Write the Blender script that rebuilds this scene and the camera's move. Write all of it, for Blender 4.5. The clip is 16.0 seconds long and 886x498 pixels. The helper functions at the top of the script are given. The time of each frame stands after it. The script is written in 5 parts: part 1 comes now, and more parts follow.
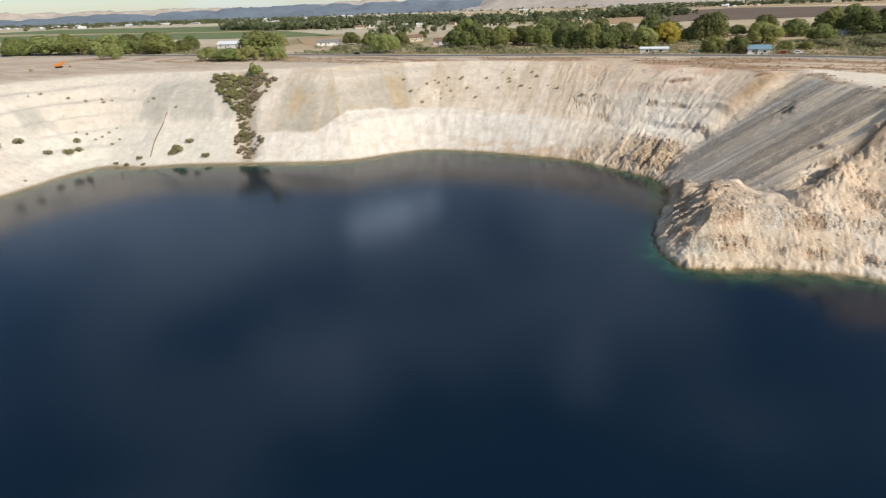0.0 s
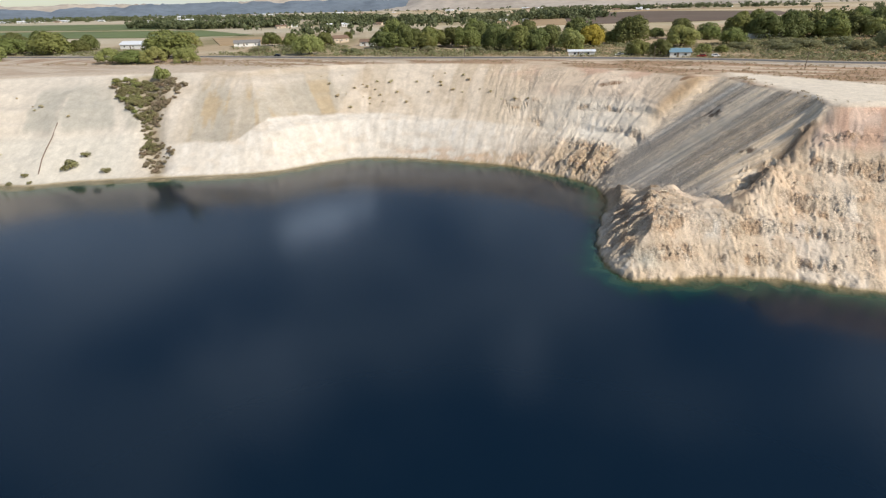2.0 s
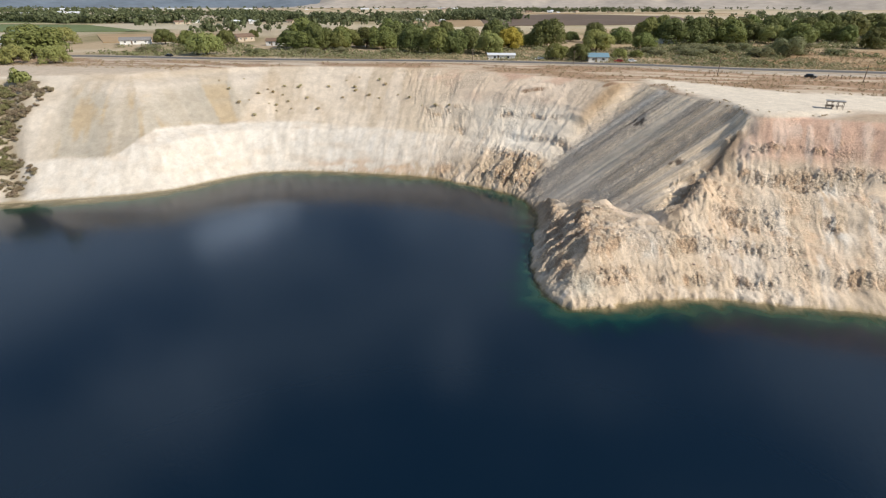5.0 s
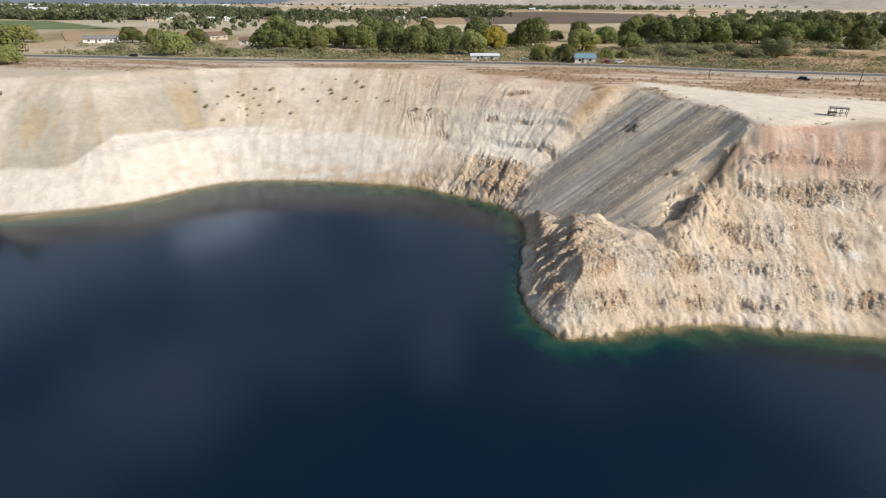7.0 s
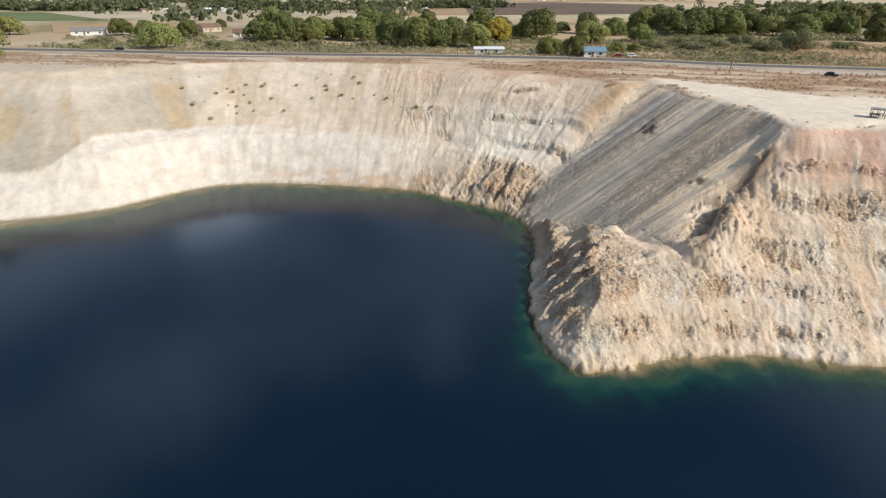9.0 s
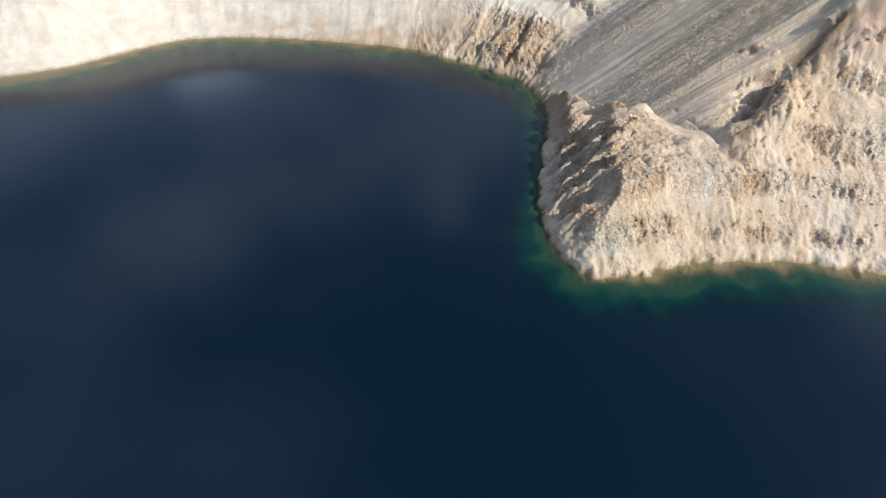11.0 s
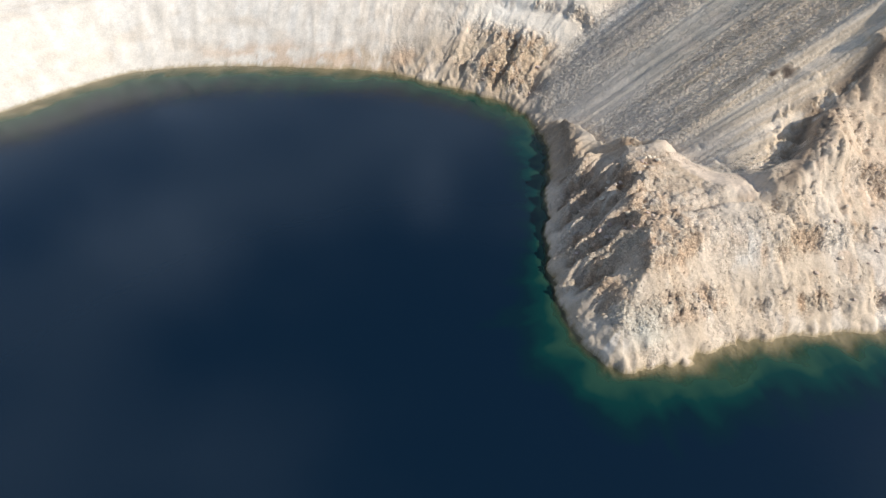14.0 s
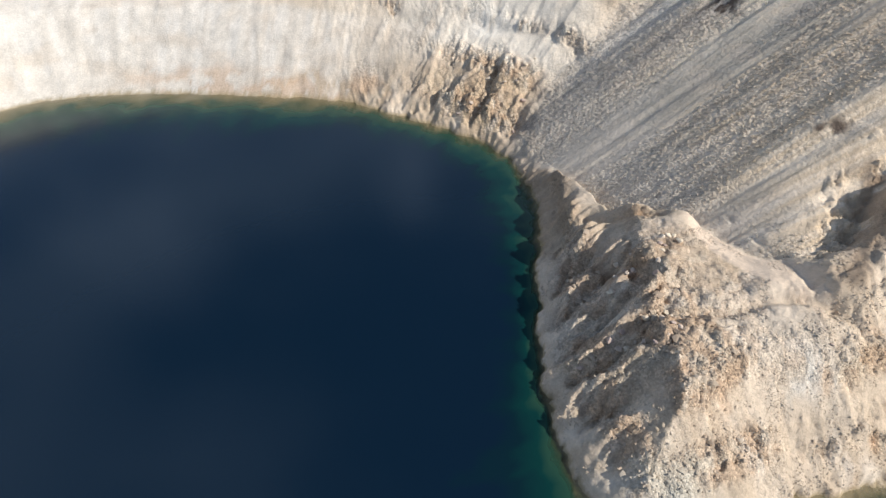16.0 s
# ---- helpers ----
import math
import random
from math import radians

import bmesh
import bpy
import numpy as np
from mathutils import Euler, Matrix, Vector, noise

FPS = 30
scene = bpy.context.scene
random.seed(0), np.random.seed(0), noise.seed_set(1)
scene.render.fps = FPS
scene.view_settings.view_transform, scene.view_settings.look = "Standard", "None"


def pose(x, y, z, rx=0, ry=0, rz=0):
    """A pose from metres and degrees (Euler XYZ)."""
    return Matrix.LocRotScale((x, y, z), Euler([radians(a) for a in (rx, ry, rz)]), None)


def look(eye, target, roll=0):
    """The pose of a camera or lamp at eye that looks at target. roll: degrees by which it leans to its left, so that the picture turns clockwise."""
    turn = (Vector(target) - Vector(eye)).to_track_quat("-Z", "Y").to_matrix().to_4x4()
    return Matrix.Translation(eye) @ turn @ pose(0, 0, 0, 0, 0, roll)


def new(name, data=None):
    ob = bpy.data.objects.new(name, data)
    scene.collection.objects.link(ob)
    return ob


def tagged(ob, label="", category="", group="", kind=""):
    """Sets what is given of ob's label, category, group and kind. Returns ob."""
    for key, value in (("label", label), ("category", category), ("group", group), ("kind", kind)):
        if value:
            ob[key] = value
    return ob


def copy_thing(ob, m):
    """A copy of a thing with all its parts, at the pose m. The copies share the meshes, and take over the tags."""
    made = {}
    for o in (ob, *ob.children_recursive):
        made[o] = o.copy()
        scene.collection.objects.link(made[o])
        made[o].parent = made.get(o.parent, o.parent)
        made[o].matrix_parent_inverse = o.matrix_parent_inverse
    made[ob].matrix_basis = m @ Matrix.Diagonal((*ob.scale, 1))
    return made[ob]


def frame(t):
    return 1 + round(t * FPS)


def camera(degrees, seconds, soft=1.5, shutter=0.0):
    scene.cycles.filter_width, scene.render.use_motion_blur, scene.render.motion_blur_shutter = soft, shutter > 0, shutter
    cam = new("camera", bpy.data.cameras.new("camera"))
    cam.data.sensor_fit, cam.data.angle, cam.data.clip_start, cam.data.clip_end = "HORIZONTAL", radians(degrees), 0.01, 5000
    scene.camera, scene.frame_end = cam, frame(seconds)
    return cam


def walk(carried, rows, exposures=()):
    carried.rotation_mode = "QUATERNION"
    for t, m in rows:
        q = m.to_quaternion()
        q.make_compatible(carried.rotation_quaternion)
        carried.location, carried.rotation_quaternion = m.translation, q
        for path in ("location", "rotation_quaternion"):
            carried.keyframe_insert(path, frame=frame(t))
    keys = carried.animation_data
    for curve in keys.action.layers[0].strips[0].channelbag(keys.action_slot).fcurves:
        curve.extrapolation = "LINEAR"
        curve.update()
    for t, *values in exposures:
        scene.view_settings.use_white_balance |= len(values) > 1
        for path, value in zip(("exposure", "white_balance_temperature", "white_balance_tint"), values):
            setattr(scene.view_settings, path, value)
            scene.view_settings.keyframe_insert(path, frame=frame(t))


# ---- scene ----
cam = camera(82.37, 16.0, 1.2)
PATH = [
    (0, look((0.00, 0.00, 59.35), (-3.08, 90.21, 16.31), -2.08)),
    (0.5, look((-0.08, 3.25, 59.45), (0.48, 93.46, 16.30), -1.66)),
    (1, look((-0.05, 5.81, 59.59), (3.55, 95.89, 16.32), -1.26)),
    (1.5, look((0.30, 8.60, 59.66), (6.54, 98.51, 16.32), -1.26)),
    (2, look((0.44, 11.37, 59.69), (9.68, 100.99, 16.31), -1.34)),
    (2.5, look((0.85, 13.99, 59.61), (12.90, 103.30, 16.26), -1.37)),
    (3, look((1.50, 16.84, 59.66), (16.35, 105.70, 16.26), -1.17)),
    (3.5, look((2.07, 19.67, 59.79), (19.61, 107.99, 16.30), -0.92)),
    (4, look((2.81, 22.49, 59.72), (22.70, 110.29, 16.20), -0.47)),
    (6.5, look((6.89, 36.26, 60.23), (32.86, 122.26, 16.29), 0.31)),
    (7, look((7.93, 39.06, 60.33), (34.21, 124.90, 16.28), 0.36)),
    (7.5, look((8.66, 41.70, 60.40), (35.13, 127.45, 16.27), 0.38)),
    (8, look((9.58, 44.72, 60.26), (35.81, 130.76, 16.58), 0.30)),
    (8.5, look((10.66, 47.92, 60.25), (36.73, 134.12, 16.76), 0.27)),
    (9, look((11.64, 51.13, 60.15), (37.39, 136.42, 14.73), 0.31)),
    (9.5, look((12.55, 54.25, 60.19), (37.13, 135.93, 7.99), 0.48)),
    (10, look((13.83, 57.33, 59.57), (36.15, 133.14, -1.71), 0.66)),
    (10.2, look((14.56, 58.30, 58.92), (36.15, 132.01, -5.12), 0.97)),
    (12.5, look((17.99, 74.27, 60.31), (38.10, 142.57, -9.90), 0.42)),
    (13, look((19.18, 77.41, 59.82), (39.51, 145.91, -10.14), -0.18)),
    (13.5, look((20.44, 80.48, 59.46), (41.45, 149.02, -10.26), -1.00)),
    (14, look((21.61, 83.75, 59.11), (44.17, 151.68, -10.72), -0.81)),
    (14.5, look((23.91, 89.05, 58.35), (49.53, 155.61, -11.75), 0.65)),
    (15, look((26.38, 94.44, 57.53), (52.94, 160.53, -12.65), 0.91)),
    (15.5, look((29.14, 99.86, 56.80), (55.41, 165.89, -13.55), 0.68)),
    (16, look((31.55, 105.34, 56.09), (57.37, 171.44, -14.36), 0.60)),
]
walk(cam, PATH, [(0, 0.0, 6500, 10), (9.5, 0.0, 6500, 10), (12.5, 0.14, 6150, 10), (16, 0.1, 6150, 10)])

SUN_X, SUN_Y, SUN_ELEV, SUN_POWER, SKY = 0.77, -0.64, 38.0, 4.62, 0.096
WATER_DEEP = (0.0026, 0.0108, 0.0232, 1)
scene.view_settings.exposure = 0.0

# ---- world, sun ----
world = bpy.data.worlds.new("sky")
scene.world = world
world.use_nodes = True
wn, wl = world.node_tree.nodes, world.node_tree.links
wn.clear()
SUN_EL, SUN_AZ = radians(SUN_ELEV), math.atan2(SUN_X, SUN_Y)
sky = wn.new("ShaderNodeTexSky")
sky.sky_type, sky.sun_disc = "NISHITA", False
sky.sun_elevation, sky.sun_rotation = SUN_EL, SUN_AZ
sky.air_density, sky.dust_density, sky.altitude = 1.0, 1.4, 1300
coord = wn.new("ShaderNodeTexCoord")
flat = wn.new("ShaderNodeMapping")
flat.inputs["Scale"].default_value = (1.0, 1.0, 2.6)
flat.inputs["Location"].default_value = (-3.3, 0.3, 9.6)
puff = wn.new("ShaderNodeTexNoise")
puff.inputs["Scale"].default_value, puff.inputs["Detail"].default_value, puff.inputs["Roughness"].default_value = 1.5, 5, 0.55
ramp = wn.new("ShaderNodeValToRGB")
ramp.color_ramp.elements[0].position, ramp.color_ramp.elements[1].position = 0.48, 0.78
cloud = wn.new("ShaderNodeMixRGB")
cloud.inputs["Color2"].default_value = (8.0, 9.8, 12.0, 1)
bright = wn.new("ShaderNodeMixRGB")
bright.inputs["Color2"].default_value = (20.0, 24.0, 29.5, 1)
back = wn.new("ShaderNodeBackground")
back.inputs["Strength"].default_value = SKY
wout = wn.new("ShaderNodeOutputWorld")
wl.new(coord.outputs["Generated"], flat.inputs["Vector"])
wl.new(flat.outputs["Vector"], puff.inputs["Vector"])
wl.new(puff.outputs["Fac"], ramp.inputs["Fac"])
# three banks of fair-weather cloud over the far shore, mirrored by the lake: direction, half-widths, brightness
veil = None
ragged = wn.new("ShaderNodeTexNoise")
ragged.inputs["Scale"].default_value, ragged.inputs["Detail"].default_value = 9.0, 5
wl.new(coord.outputs["Generated"], ragged.inputs["Vector"])
for azimuth, elevation, wide, tall, tilt, share in ((-7.5, 21.3, 0.14, 0.032, -0.24, 0.9), (-18.0, 37.5, 0.17, 0.15, 0.0, 0.2), (16.5, 38.0, 0.08, 0.09, 0.0, 0.22)):
    a, e = radians(azimuth), radians(elevation)
    middle = Vector((math.sin(a) * math.cos(e), math.cos(a) * math.cos(e), math.sin(e)))
    right = Vector((math.cos(a), -math.sin(a), 0))
    right = right * math.cos(tilt) + right.cross(middle) * math.sin(tilt)
    rise = right.cross(middle)
    square = None
    for axis, half in ((right, wide), (rise, tall)):
        away = wn.new("ShaderNodeVectorMath")
        away.operation, away.inputs[1].default_value = "SUBTRACT", middle
        wl.new(coord.outputs["Generated"], away.inputs[0])
        along = wn.new("ShaderNodeVectorMath")
        along.operation, along.inputs[1].default_value = "DOT_PRODUCT", axis / half
        wl.new(away.outputs["Vector"], along.inputs[0])
        power = wn.new("ShaderNodeMath")
        power.operation = "MULTIPLY"
        wl.new(along.outputs["Value"], power.inputs[0])
        wl.new(along.outputs["Value"], power.inputs[1])
        if square is None:
            square = power
        else:
            total = wn.new("ShaderNodeMath")
            total.operation = "ADD"
            wl.new(square.outputs[0], total.inputs[0])
            wl.new(power.outputs[0], total.inputs[1])
            square = total
    uneven = wn.new("ShaderNodeMath")
    uneven.operation, uneven.inputs[1].default_value = "MULTIPLY_ADD", -3.2
    wl.new(ragged.outputs["Fac"], uneven.inputs[0])
    wl.new(square.outputs[0], uneven.inputs[2])
    body = wn.new("ShaderNodeMapRange")
    body.interpolation_type = "SMOOTHSTEP"
    body.inputs["From Min"].default_value, body.inputs["From Max"].default_value = -0.6, -1.7
    body.inputs["To Min"].default_value, body.inputs["To Max"].default_value = 0.0, share
    wl.new(uneven.outputs[0], body.inputs["Value"])
    if veil is None:
        veil = body.outputs["Result"]
    else:
        most = wn.new("ShaderNodeMath")
        most.operation = "MAXIMUM"
        wl.new(veil, most.inputs[0])
        wl.new(body.outputs["Result"], most.inputs[1])
        veil = most.outputs[0]
wl.new(ramp.outputs["Color"], cloud.inputs["Fac"])
wl.new(veil, bright.inputs["Fac"])
wl.new(cloud.outputs["Color"], bright.inputs["Color1"])
wl.new(sky.outputs["Color"], cloud.inputs["Color1"])
wl.new(bright.outputs["Color"], back.inputs["Color"])
wl.new(back.outputs["Background"], wout.inputs["Surface"])

sun = new("sun", bpy.data.lights.new("sun", "SUN"))
sun.data.energy, sun.data.angle, sun.data.color = SUN_POWER, radians(0.55), (1.0, 0.94, 0.84)
sun_way = Vector((SUN_X, SUN_Y, 0)).normalized() * math.cos(SUN_EL) + Vector((0, 0, math.sin(SUN_EL)))
sun.matrix_world = look(sun_way * 900, (0, 0, 0))


# ---- materials ----
def material(name, color, rough=0.85, metal=0.0, grain=0.25, scale=3.0, bump=0.2, vary=0.0, attribute="", spec=0.3, pebble=0.0):
    """A procedural surface: a base colour (or a colour attribute) with coarse stains, fine grain and relief, in metres."""
    m = bpy.data.materials.new(name)
    m.use_nodes = True
    n, l = m.node_tree.nodes, m.node_tree.links
    b = n["Principled BSDF"]
    b.inputs["Roughness"].default_value, b.inputs["Metallic"].default_value = rough, metal
    b.inputs["Specular IOR Level"].default_value = spec
    geo = n.new("ShaderNodeNewGeometry")
    fine, coarse = n.new("ShaderNodeTexNoise"), n.new("ShaderNodeTexNoise")
    for tex, s, d in ((fine, scale, 6), (coarse, scale / 9, 3)):
        tex.inputs["Scale"].default_value, tex.inputs["Detail"].default_value = s, d
        tex.inputs["Roughness"].default_value = 0.65
        l.new(geo.outputs["Position"], tex.inputs["Vector"])
    mix = n.new("ShaderNodeMath")
    mix.operation = "ADD"
    l.new(fine.outputs["Fac"], mix.inputs[0])
    l.new(coarse.outputs["Fac"], mix.inputs[1])
    spread = n.new("ShaderNodeMapRange")
    spread.inputs["From Min"].default_value, spread.inputs["From Max"].default_value = 0.6, 1.4
    spread.inputs["To Min"].default_value, spread.inputs["To Max"].default_value = 1 - grain, 1 + grain
    l.new(mix.outputs[0], spread.inputs["Value"])
    tone = n.new("ShaderNodeVectorMath")
    tone.operation = "SCALE"
    if attribute:
        source = n.new("ShaderNodeAttribute")
        source.attribute_name = attribute
        l.new(source.outputs["Color"], tone.inputs[0])
        if pebble:
            tint = n.new("ShaderNodeMath")
            tint.operation, tint.inputs[0].default_value = "ADD", 1.0
            total = None
            for size, share in ((1.5, 0.3), (4.2, 0.5)):
                cells = n.new("ShaderNodeTexVoronoi")
                cells.inputs["Scale"].default_value = size
                l.new(geo.outputs["Position"], cells.inputs["Vector"])
                split = n.new("ShaderNodeSeparateColor")
                l.new(cells.outputs["Color"], split.inputs["Color"])
                off = n.new("ShaderNodeMath")
                off.operation, off.inputs[1].default_value, off.inputs[2].default_value = "MULTIPLY_ADD", share, -0.5 * share
                l.new(split.outputs["Red"], off.inputs[0])
                lump = n.new("ShaderNodeMath")
                lump.operation = "SUBTRACT"
                l.new(split.outputs["Green"], lump.inputs[0])
                l.new(cells.outputs["Distance"], lump.inputs[1])
                size_of = n.new("ShaderNodeMath")
                size_of.operation, size_of.inputs[1].default_value = "DIVIDE", size
                l.new(lump.outputs[0], size_of.inputs[0])
                pair = []
                for piece, name_ in ((off, "tone"), (size_of, "rise")):
                    scaled = n.new("ShaderNodeMath")
                    scaled.operation = "MULTIPLY"
                    l.new(piece.outputs[0], scaled.inputs[0])
                    l.new(source.outputs["Alpha"], scaled.inputs[1])
                    pair.append(scaled)
                if total is None:
                    total = pair
                else:
                    for k in (0, 1):
                        plus = n.new("ShaderNodeMath")
                        plus.operation = "ADD"
                        l.new(total[k].outputs[0], plus.inputs[0])
                        l.new(pair[k].outputs[0], plus.inputs[1])
                        total[k] = plus
            l.new(total[0].outputs[0], tint.inputs[1])
            shade = n.new("ShaderNodeMath")
            shade.operation = "MULTIPLY"
            l.new(tint.outputs[0], shade.inputs[0])
            l.new(spread.outputs["Result"], shade.inputs[1])
            spread, rubble = shade, total[1]
    else:
        hue = n.new("ShaderNodeHueSaturation")
        hue.inputs["Color"].default_value = (*color, 1)
        if vary:
            info = n.new("ShaderNodeObjectInfo")
            for socket, lo, hi in (("Hue", 0.5 - 0.05 * vary, 0.5 + 0.03 * vary), ("Value", 1 - 0.5 * vary, 1 + 0.5 * vary)):
                r = n.new("ShaderNodeMapRange")
                r.inputs["To Min"].default_value, r.inputs["To Max"].default_value = lo, hi
                l.new(info.outputs["Random"], r.inputs["Value"])
                l.new(r.outputs["Result"], hue.inputs[socket])
        l.new(hue.outputs["Color"], tone.inputs[0])
    l.new(spread.outputs[0], tone.inputs["Scale"])
    l.new(tone.outputs["Vector"], b.inputs["Base Color"])
    if bump:
        rise = n.new("ShaderNodeBump")
        rise.inputs["Strength"].default_value, rise.inputs["Distance"].default_value = 1.0, bump
        l.new(fine.outputs["Fac"], rise.inputs["Height"])
        l.new(rise.outputs["Normal"], b.inputs["Normal"])
        if pebble:
            lumps = n.new("ShaderNodeBump")
            lumps.inputs["Strength"].default_value, lumps.inputs["Distance"].default_value = 1.0, pebble
            l.new(rubble.outputs[0], lumps.inputs["Height"])
            l.new(rise.outputs["Normal"], lumps.inputs["Normal"])
            l.new(lumps.outputs["Normal"], b.inputs["Normal"])
    return m


def leaf_material(name, color, vary=0.5):
    """Foliage: a colour that varies by leaf clump and by plant, with some light passing through."""
    m = bpy.data.materials.new(name)
    m.use_nodes = True
    n, l = m.node_tree.nodes, m.node_tree.links
    b = n["Principled BSDF"]
    b.inputs["Roughness"].default_value, b.inputs["Specular IOR Level"].default_value = 0.6, 0.2
    geo, info = n.new("ShaderNodeNewGeometry"), n.new("ShaderNodeObjectInfo")
    hue = n.new("ShaderNodeHueSaturation")
    hue.inputs["Color"].default_value = (*color, 1)
    for source, socket, lo, hi in ((geo.outputs["Random Per Island"], "Value", 0.88, 1.14), (info.outputs["Random"], "Hue", 0.5 - 0.045 * vary, 0.5 + 0.03 * vary)):
        r = n.new("ShaderNodeMapRange")
        r.inputs["To Min"].default_value, r.inputs["To Max"].default_value = lo, hi
        l.new(source, r.inputs["Value"])
        l.new(r.outputs["Result"], hue.inputs[socket])
    l.new(hue.outputs["Color"], b.inputs["Base Color"])
    thin = n.new("ShaderNodeBsdfTranslucent")
    l.new(hue.outputs["Color"], thin.inputs["Color"])
    both = n.new("ShaderNodeMixShader")
    both.inputs["Fac"].default_value = 0.3
    l.new(b.outputs["BSDF"], both.inputs[1])
    l.new(thin.outputs["BSDF"], both.inputs[2])
    l.new(both.outputs["Shader"], n["Material Output"].inputs["Surface"])
    return m


def water_material():
    """Deep blue mine water: opaque with depth, turquoise and see-through over the shallow ledges, with soft wind ripples."""
    m = bpy.data.materials.new("mine_water")
    m.use_nodes = True
    n, l = m.node_tree.nodes, m.node_tree.links
    b = n["Principled BSDF"]
    b.inputs["Roughness"].default_value, b.inputs["IOR"].default_value = 0.13, 1.33
    depth = n.new("ShaderNodeAttribute")
    depth.attribute_name = "depth"
    geo = n.new("ShaderNodeNewGeometry")
    swirl = n.new("ShaderNodeTexNoise")
    swirl.inputs["Scale"].default_value, swirl.inputs["Detail"].default_value = 0.16, 4
    l.new(geo.outputs["Position"], swirl.inputs["Vector"])
    wob = n.new("ShaderNodeMath")
    wob.operation, wob.inputs[1].default_value, wob.inputs[2].default_value = "MULTIPLY_ADD", 1.1, 0.45
    l.new(swirl.outputs["Fac"], wob.inputs[0])
    deep = n.new("ShaderNodeMath")
    deep.operation = "MULTIPLY"
    l.new(depth.outputs["Fac"], deep.inputs[0])
    l.new(wob.outputs[0], deep.inputs[1])
    unit = n.new("ShaderNodeMath")
    unit.operation, unit.inputs[1].default_value = "DIVIDE", 12.0
    l.new(deep.outputs[0], unit.inputs[0])
    r = n.new("ShaderNodeValToRGB")
    e = r.color_ramp.elements
    e[0].position, e[0].color = 0.0, (0.085, 0.085, 0.035, 1)
    e[1].position, e[1].color = 1.0, WATER_DEEP
    for at, c in ((0.10, (0.024, 0.062, 0.037, 1)), (0.30, (0.0032, 0.031, 0.027, 1)), (0.62, (0.0024, 0.0145, 0.0205, 1))):
        x = e.new(at)
        x.color = c
    l.new(unit.outputs[0], r.inputs["Fac"])
    l.new(r.outputs["Color"], b.inputs["Base Color"])
    clear = n.new("ShaderNodeMapRange")
    clear.inputs["From Min"].default_value, clear.inputs["From Max"].default_value = 0.0, 1.8
    clear.inputs["To Min"].default_value, clear.inputs["To Max"].default_value = 0.25, 1.0
    l.new(deep.outputs[0], clear.inputs["Value"])
    l.new(clear.outputs["Result"], b.inputs["Alpha"])
    wave = n.new("ShaderNodeTexNoise")
    wave.inputs["Scale"].default_value, wave.inputs["Detail"].default_value = 1.3, 4
    l.new(geo.outputs["Position"], wave.inputs["Vector"])
    rise = n.new("ShaderNodeBump")
    rise.inputs["Strength"].default_value, rise.inputs["Distance"].default_value = 1.0, 0.012
    l.new(wave.outputs["Fac"], rise.inputs["Height"])
    l.new(rise.outputs["Normal"], b.inputs["Normal"])
    return m


EARTH = material("pit_earth", (0.5, 0.4, 0.3), 0.95, grain=0.2, scale=2.6, bump=0.08, attribute="soil", spec=0.1, pebble=0.45)
WATER = water_material()
ASPHALT = material("asphalt", (0.125, 0.118, 0.112), 0.9, grain=0.2, scale=2, bump=0.02)
GRAVEL = material("road_gravel", (0.42, 0.345, 0.26), 0.95, grain=0.25, scale=1.2, bump=0.06)
CROP = material("green_crop", (0.125, 0.155, 0.06), 0.95, grain=0.3, scale=0.08, bump=0.1)
PALE_CROP = material("stubble", (0.30, 0.26, 0.15), 0.95, grain=0.3, scale=0.06, bump=0.1)
PLOUGHED = material("ploughed_earth", (0.135, 0.095, 0.068), 0.95, grain=0.3, scale=0.08, bump=0.15)
TAN = material("dry_field", (0.36, 0.25, 0.14), 0.95, grain=0.3, scale=0.06, bump=0.1)
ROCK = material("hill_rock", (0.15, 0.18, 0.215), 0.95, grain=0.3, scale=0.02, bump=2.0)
PALE_ROCK = material("pale_hill_rock", (0.40, 0.345, 0.29), 0.95, grain=0.3, scale=0.02, bump=2.0)
STONE = material("broken_stone", (0.4, 0.4, 0.4), 0.9, grain=0.2, scale=5, bump=0.04, attribute="soil")
BARK = material("bark", (0.12, 0.09, 0.06), 0.95, grain=0.3, scale=6, bump=0.05)
LEAF_DARK = leaf_material("cottonwood_leaf", (0.158, 0.172, 0.058))
LEAF_MID = leaf_material("elm_leaf", (0.21, 0.232, 0.074))
LEAF_LIGHT = leaf_material("willow_leaf", (0.295, 0.315, 0.11))
FAR_LEAF = leaf_material("shelterbelt_leaf", (0.135, 0.16, 0.078))
LEAF_YELLOW = leaf_material("turning_leaf", (0.42, 0.37, 0.06))
SAGE = leaf_material("sage_leaf", (0.55, 0.475, 0.29))
SAGE_FLAT = leaf_material("flat_sage_leaf", (0.33, 0.305, 0.175))
GULLY_DRY = leaf_material("bare_twig", (0.31, 0.255, 0.16))
DRY = leaf_material("dry_twig", (0.42, 0.33, 0.205))
THICKET = leaf_material("thicket_leaf", (0.235, 0.235, 0.115))
OLIVE = leaf_material("olive_scrub", (0.26, 0.24, 0.112))
WHITE = material("white_siding", (0.74, 0.73, 0.70), 0.6, grain=0.06, scale=2, bump=0.01)
CREAM = material("cream_stucco", (0.55, 0.45, 0.34), 0.8, grain=0.1, scale=2, bump=0.02)
GREY_ROOF = material("grey_shingle", (0.22, 0.21, 0.20), 0.8, grain=0.2, scale=3, bump=0.03)
BLUE_ROOF = material("blue_metal_roof", (0.23, 0.36, 0.43), 0.4, 0.3, grain=0.1, scale=2, bump=0.01)
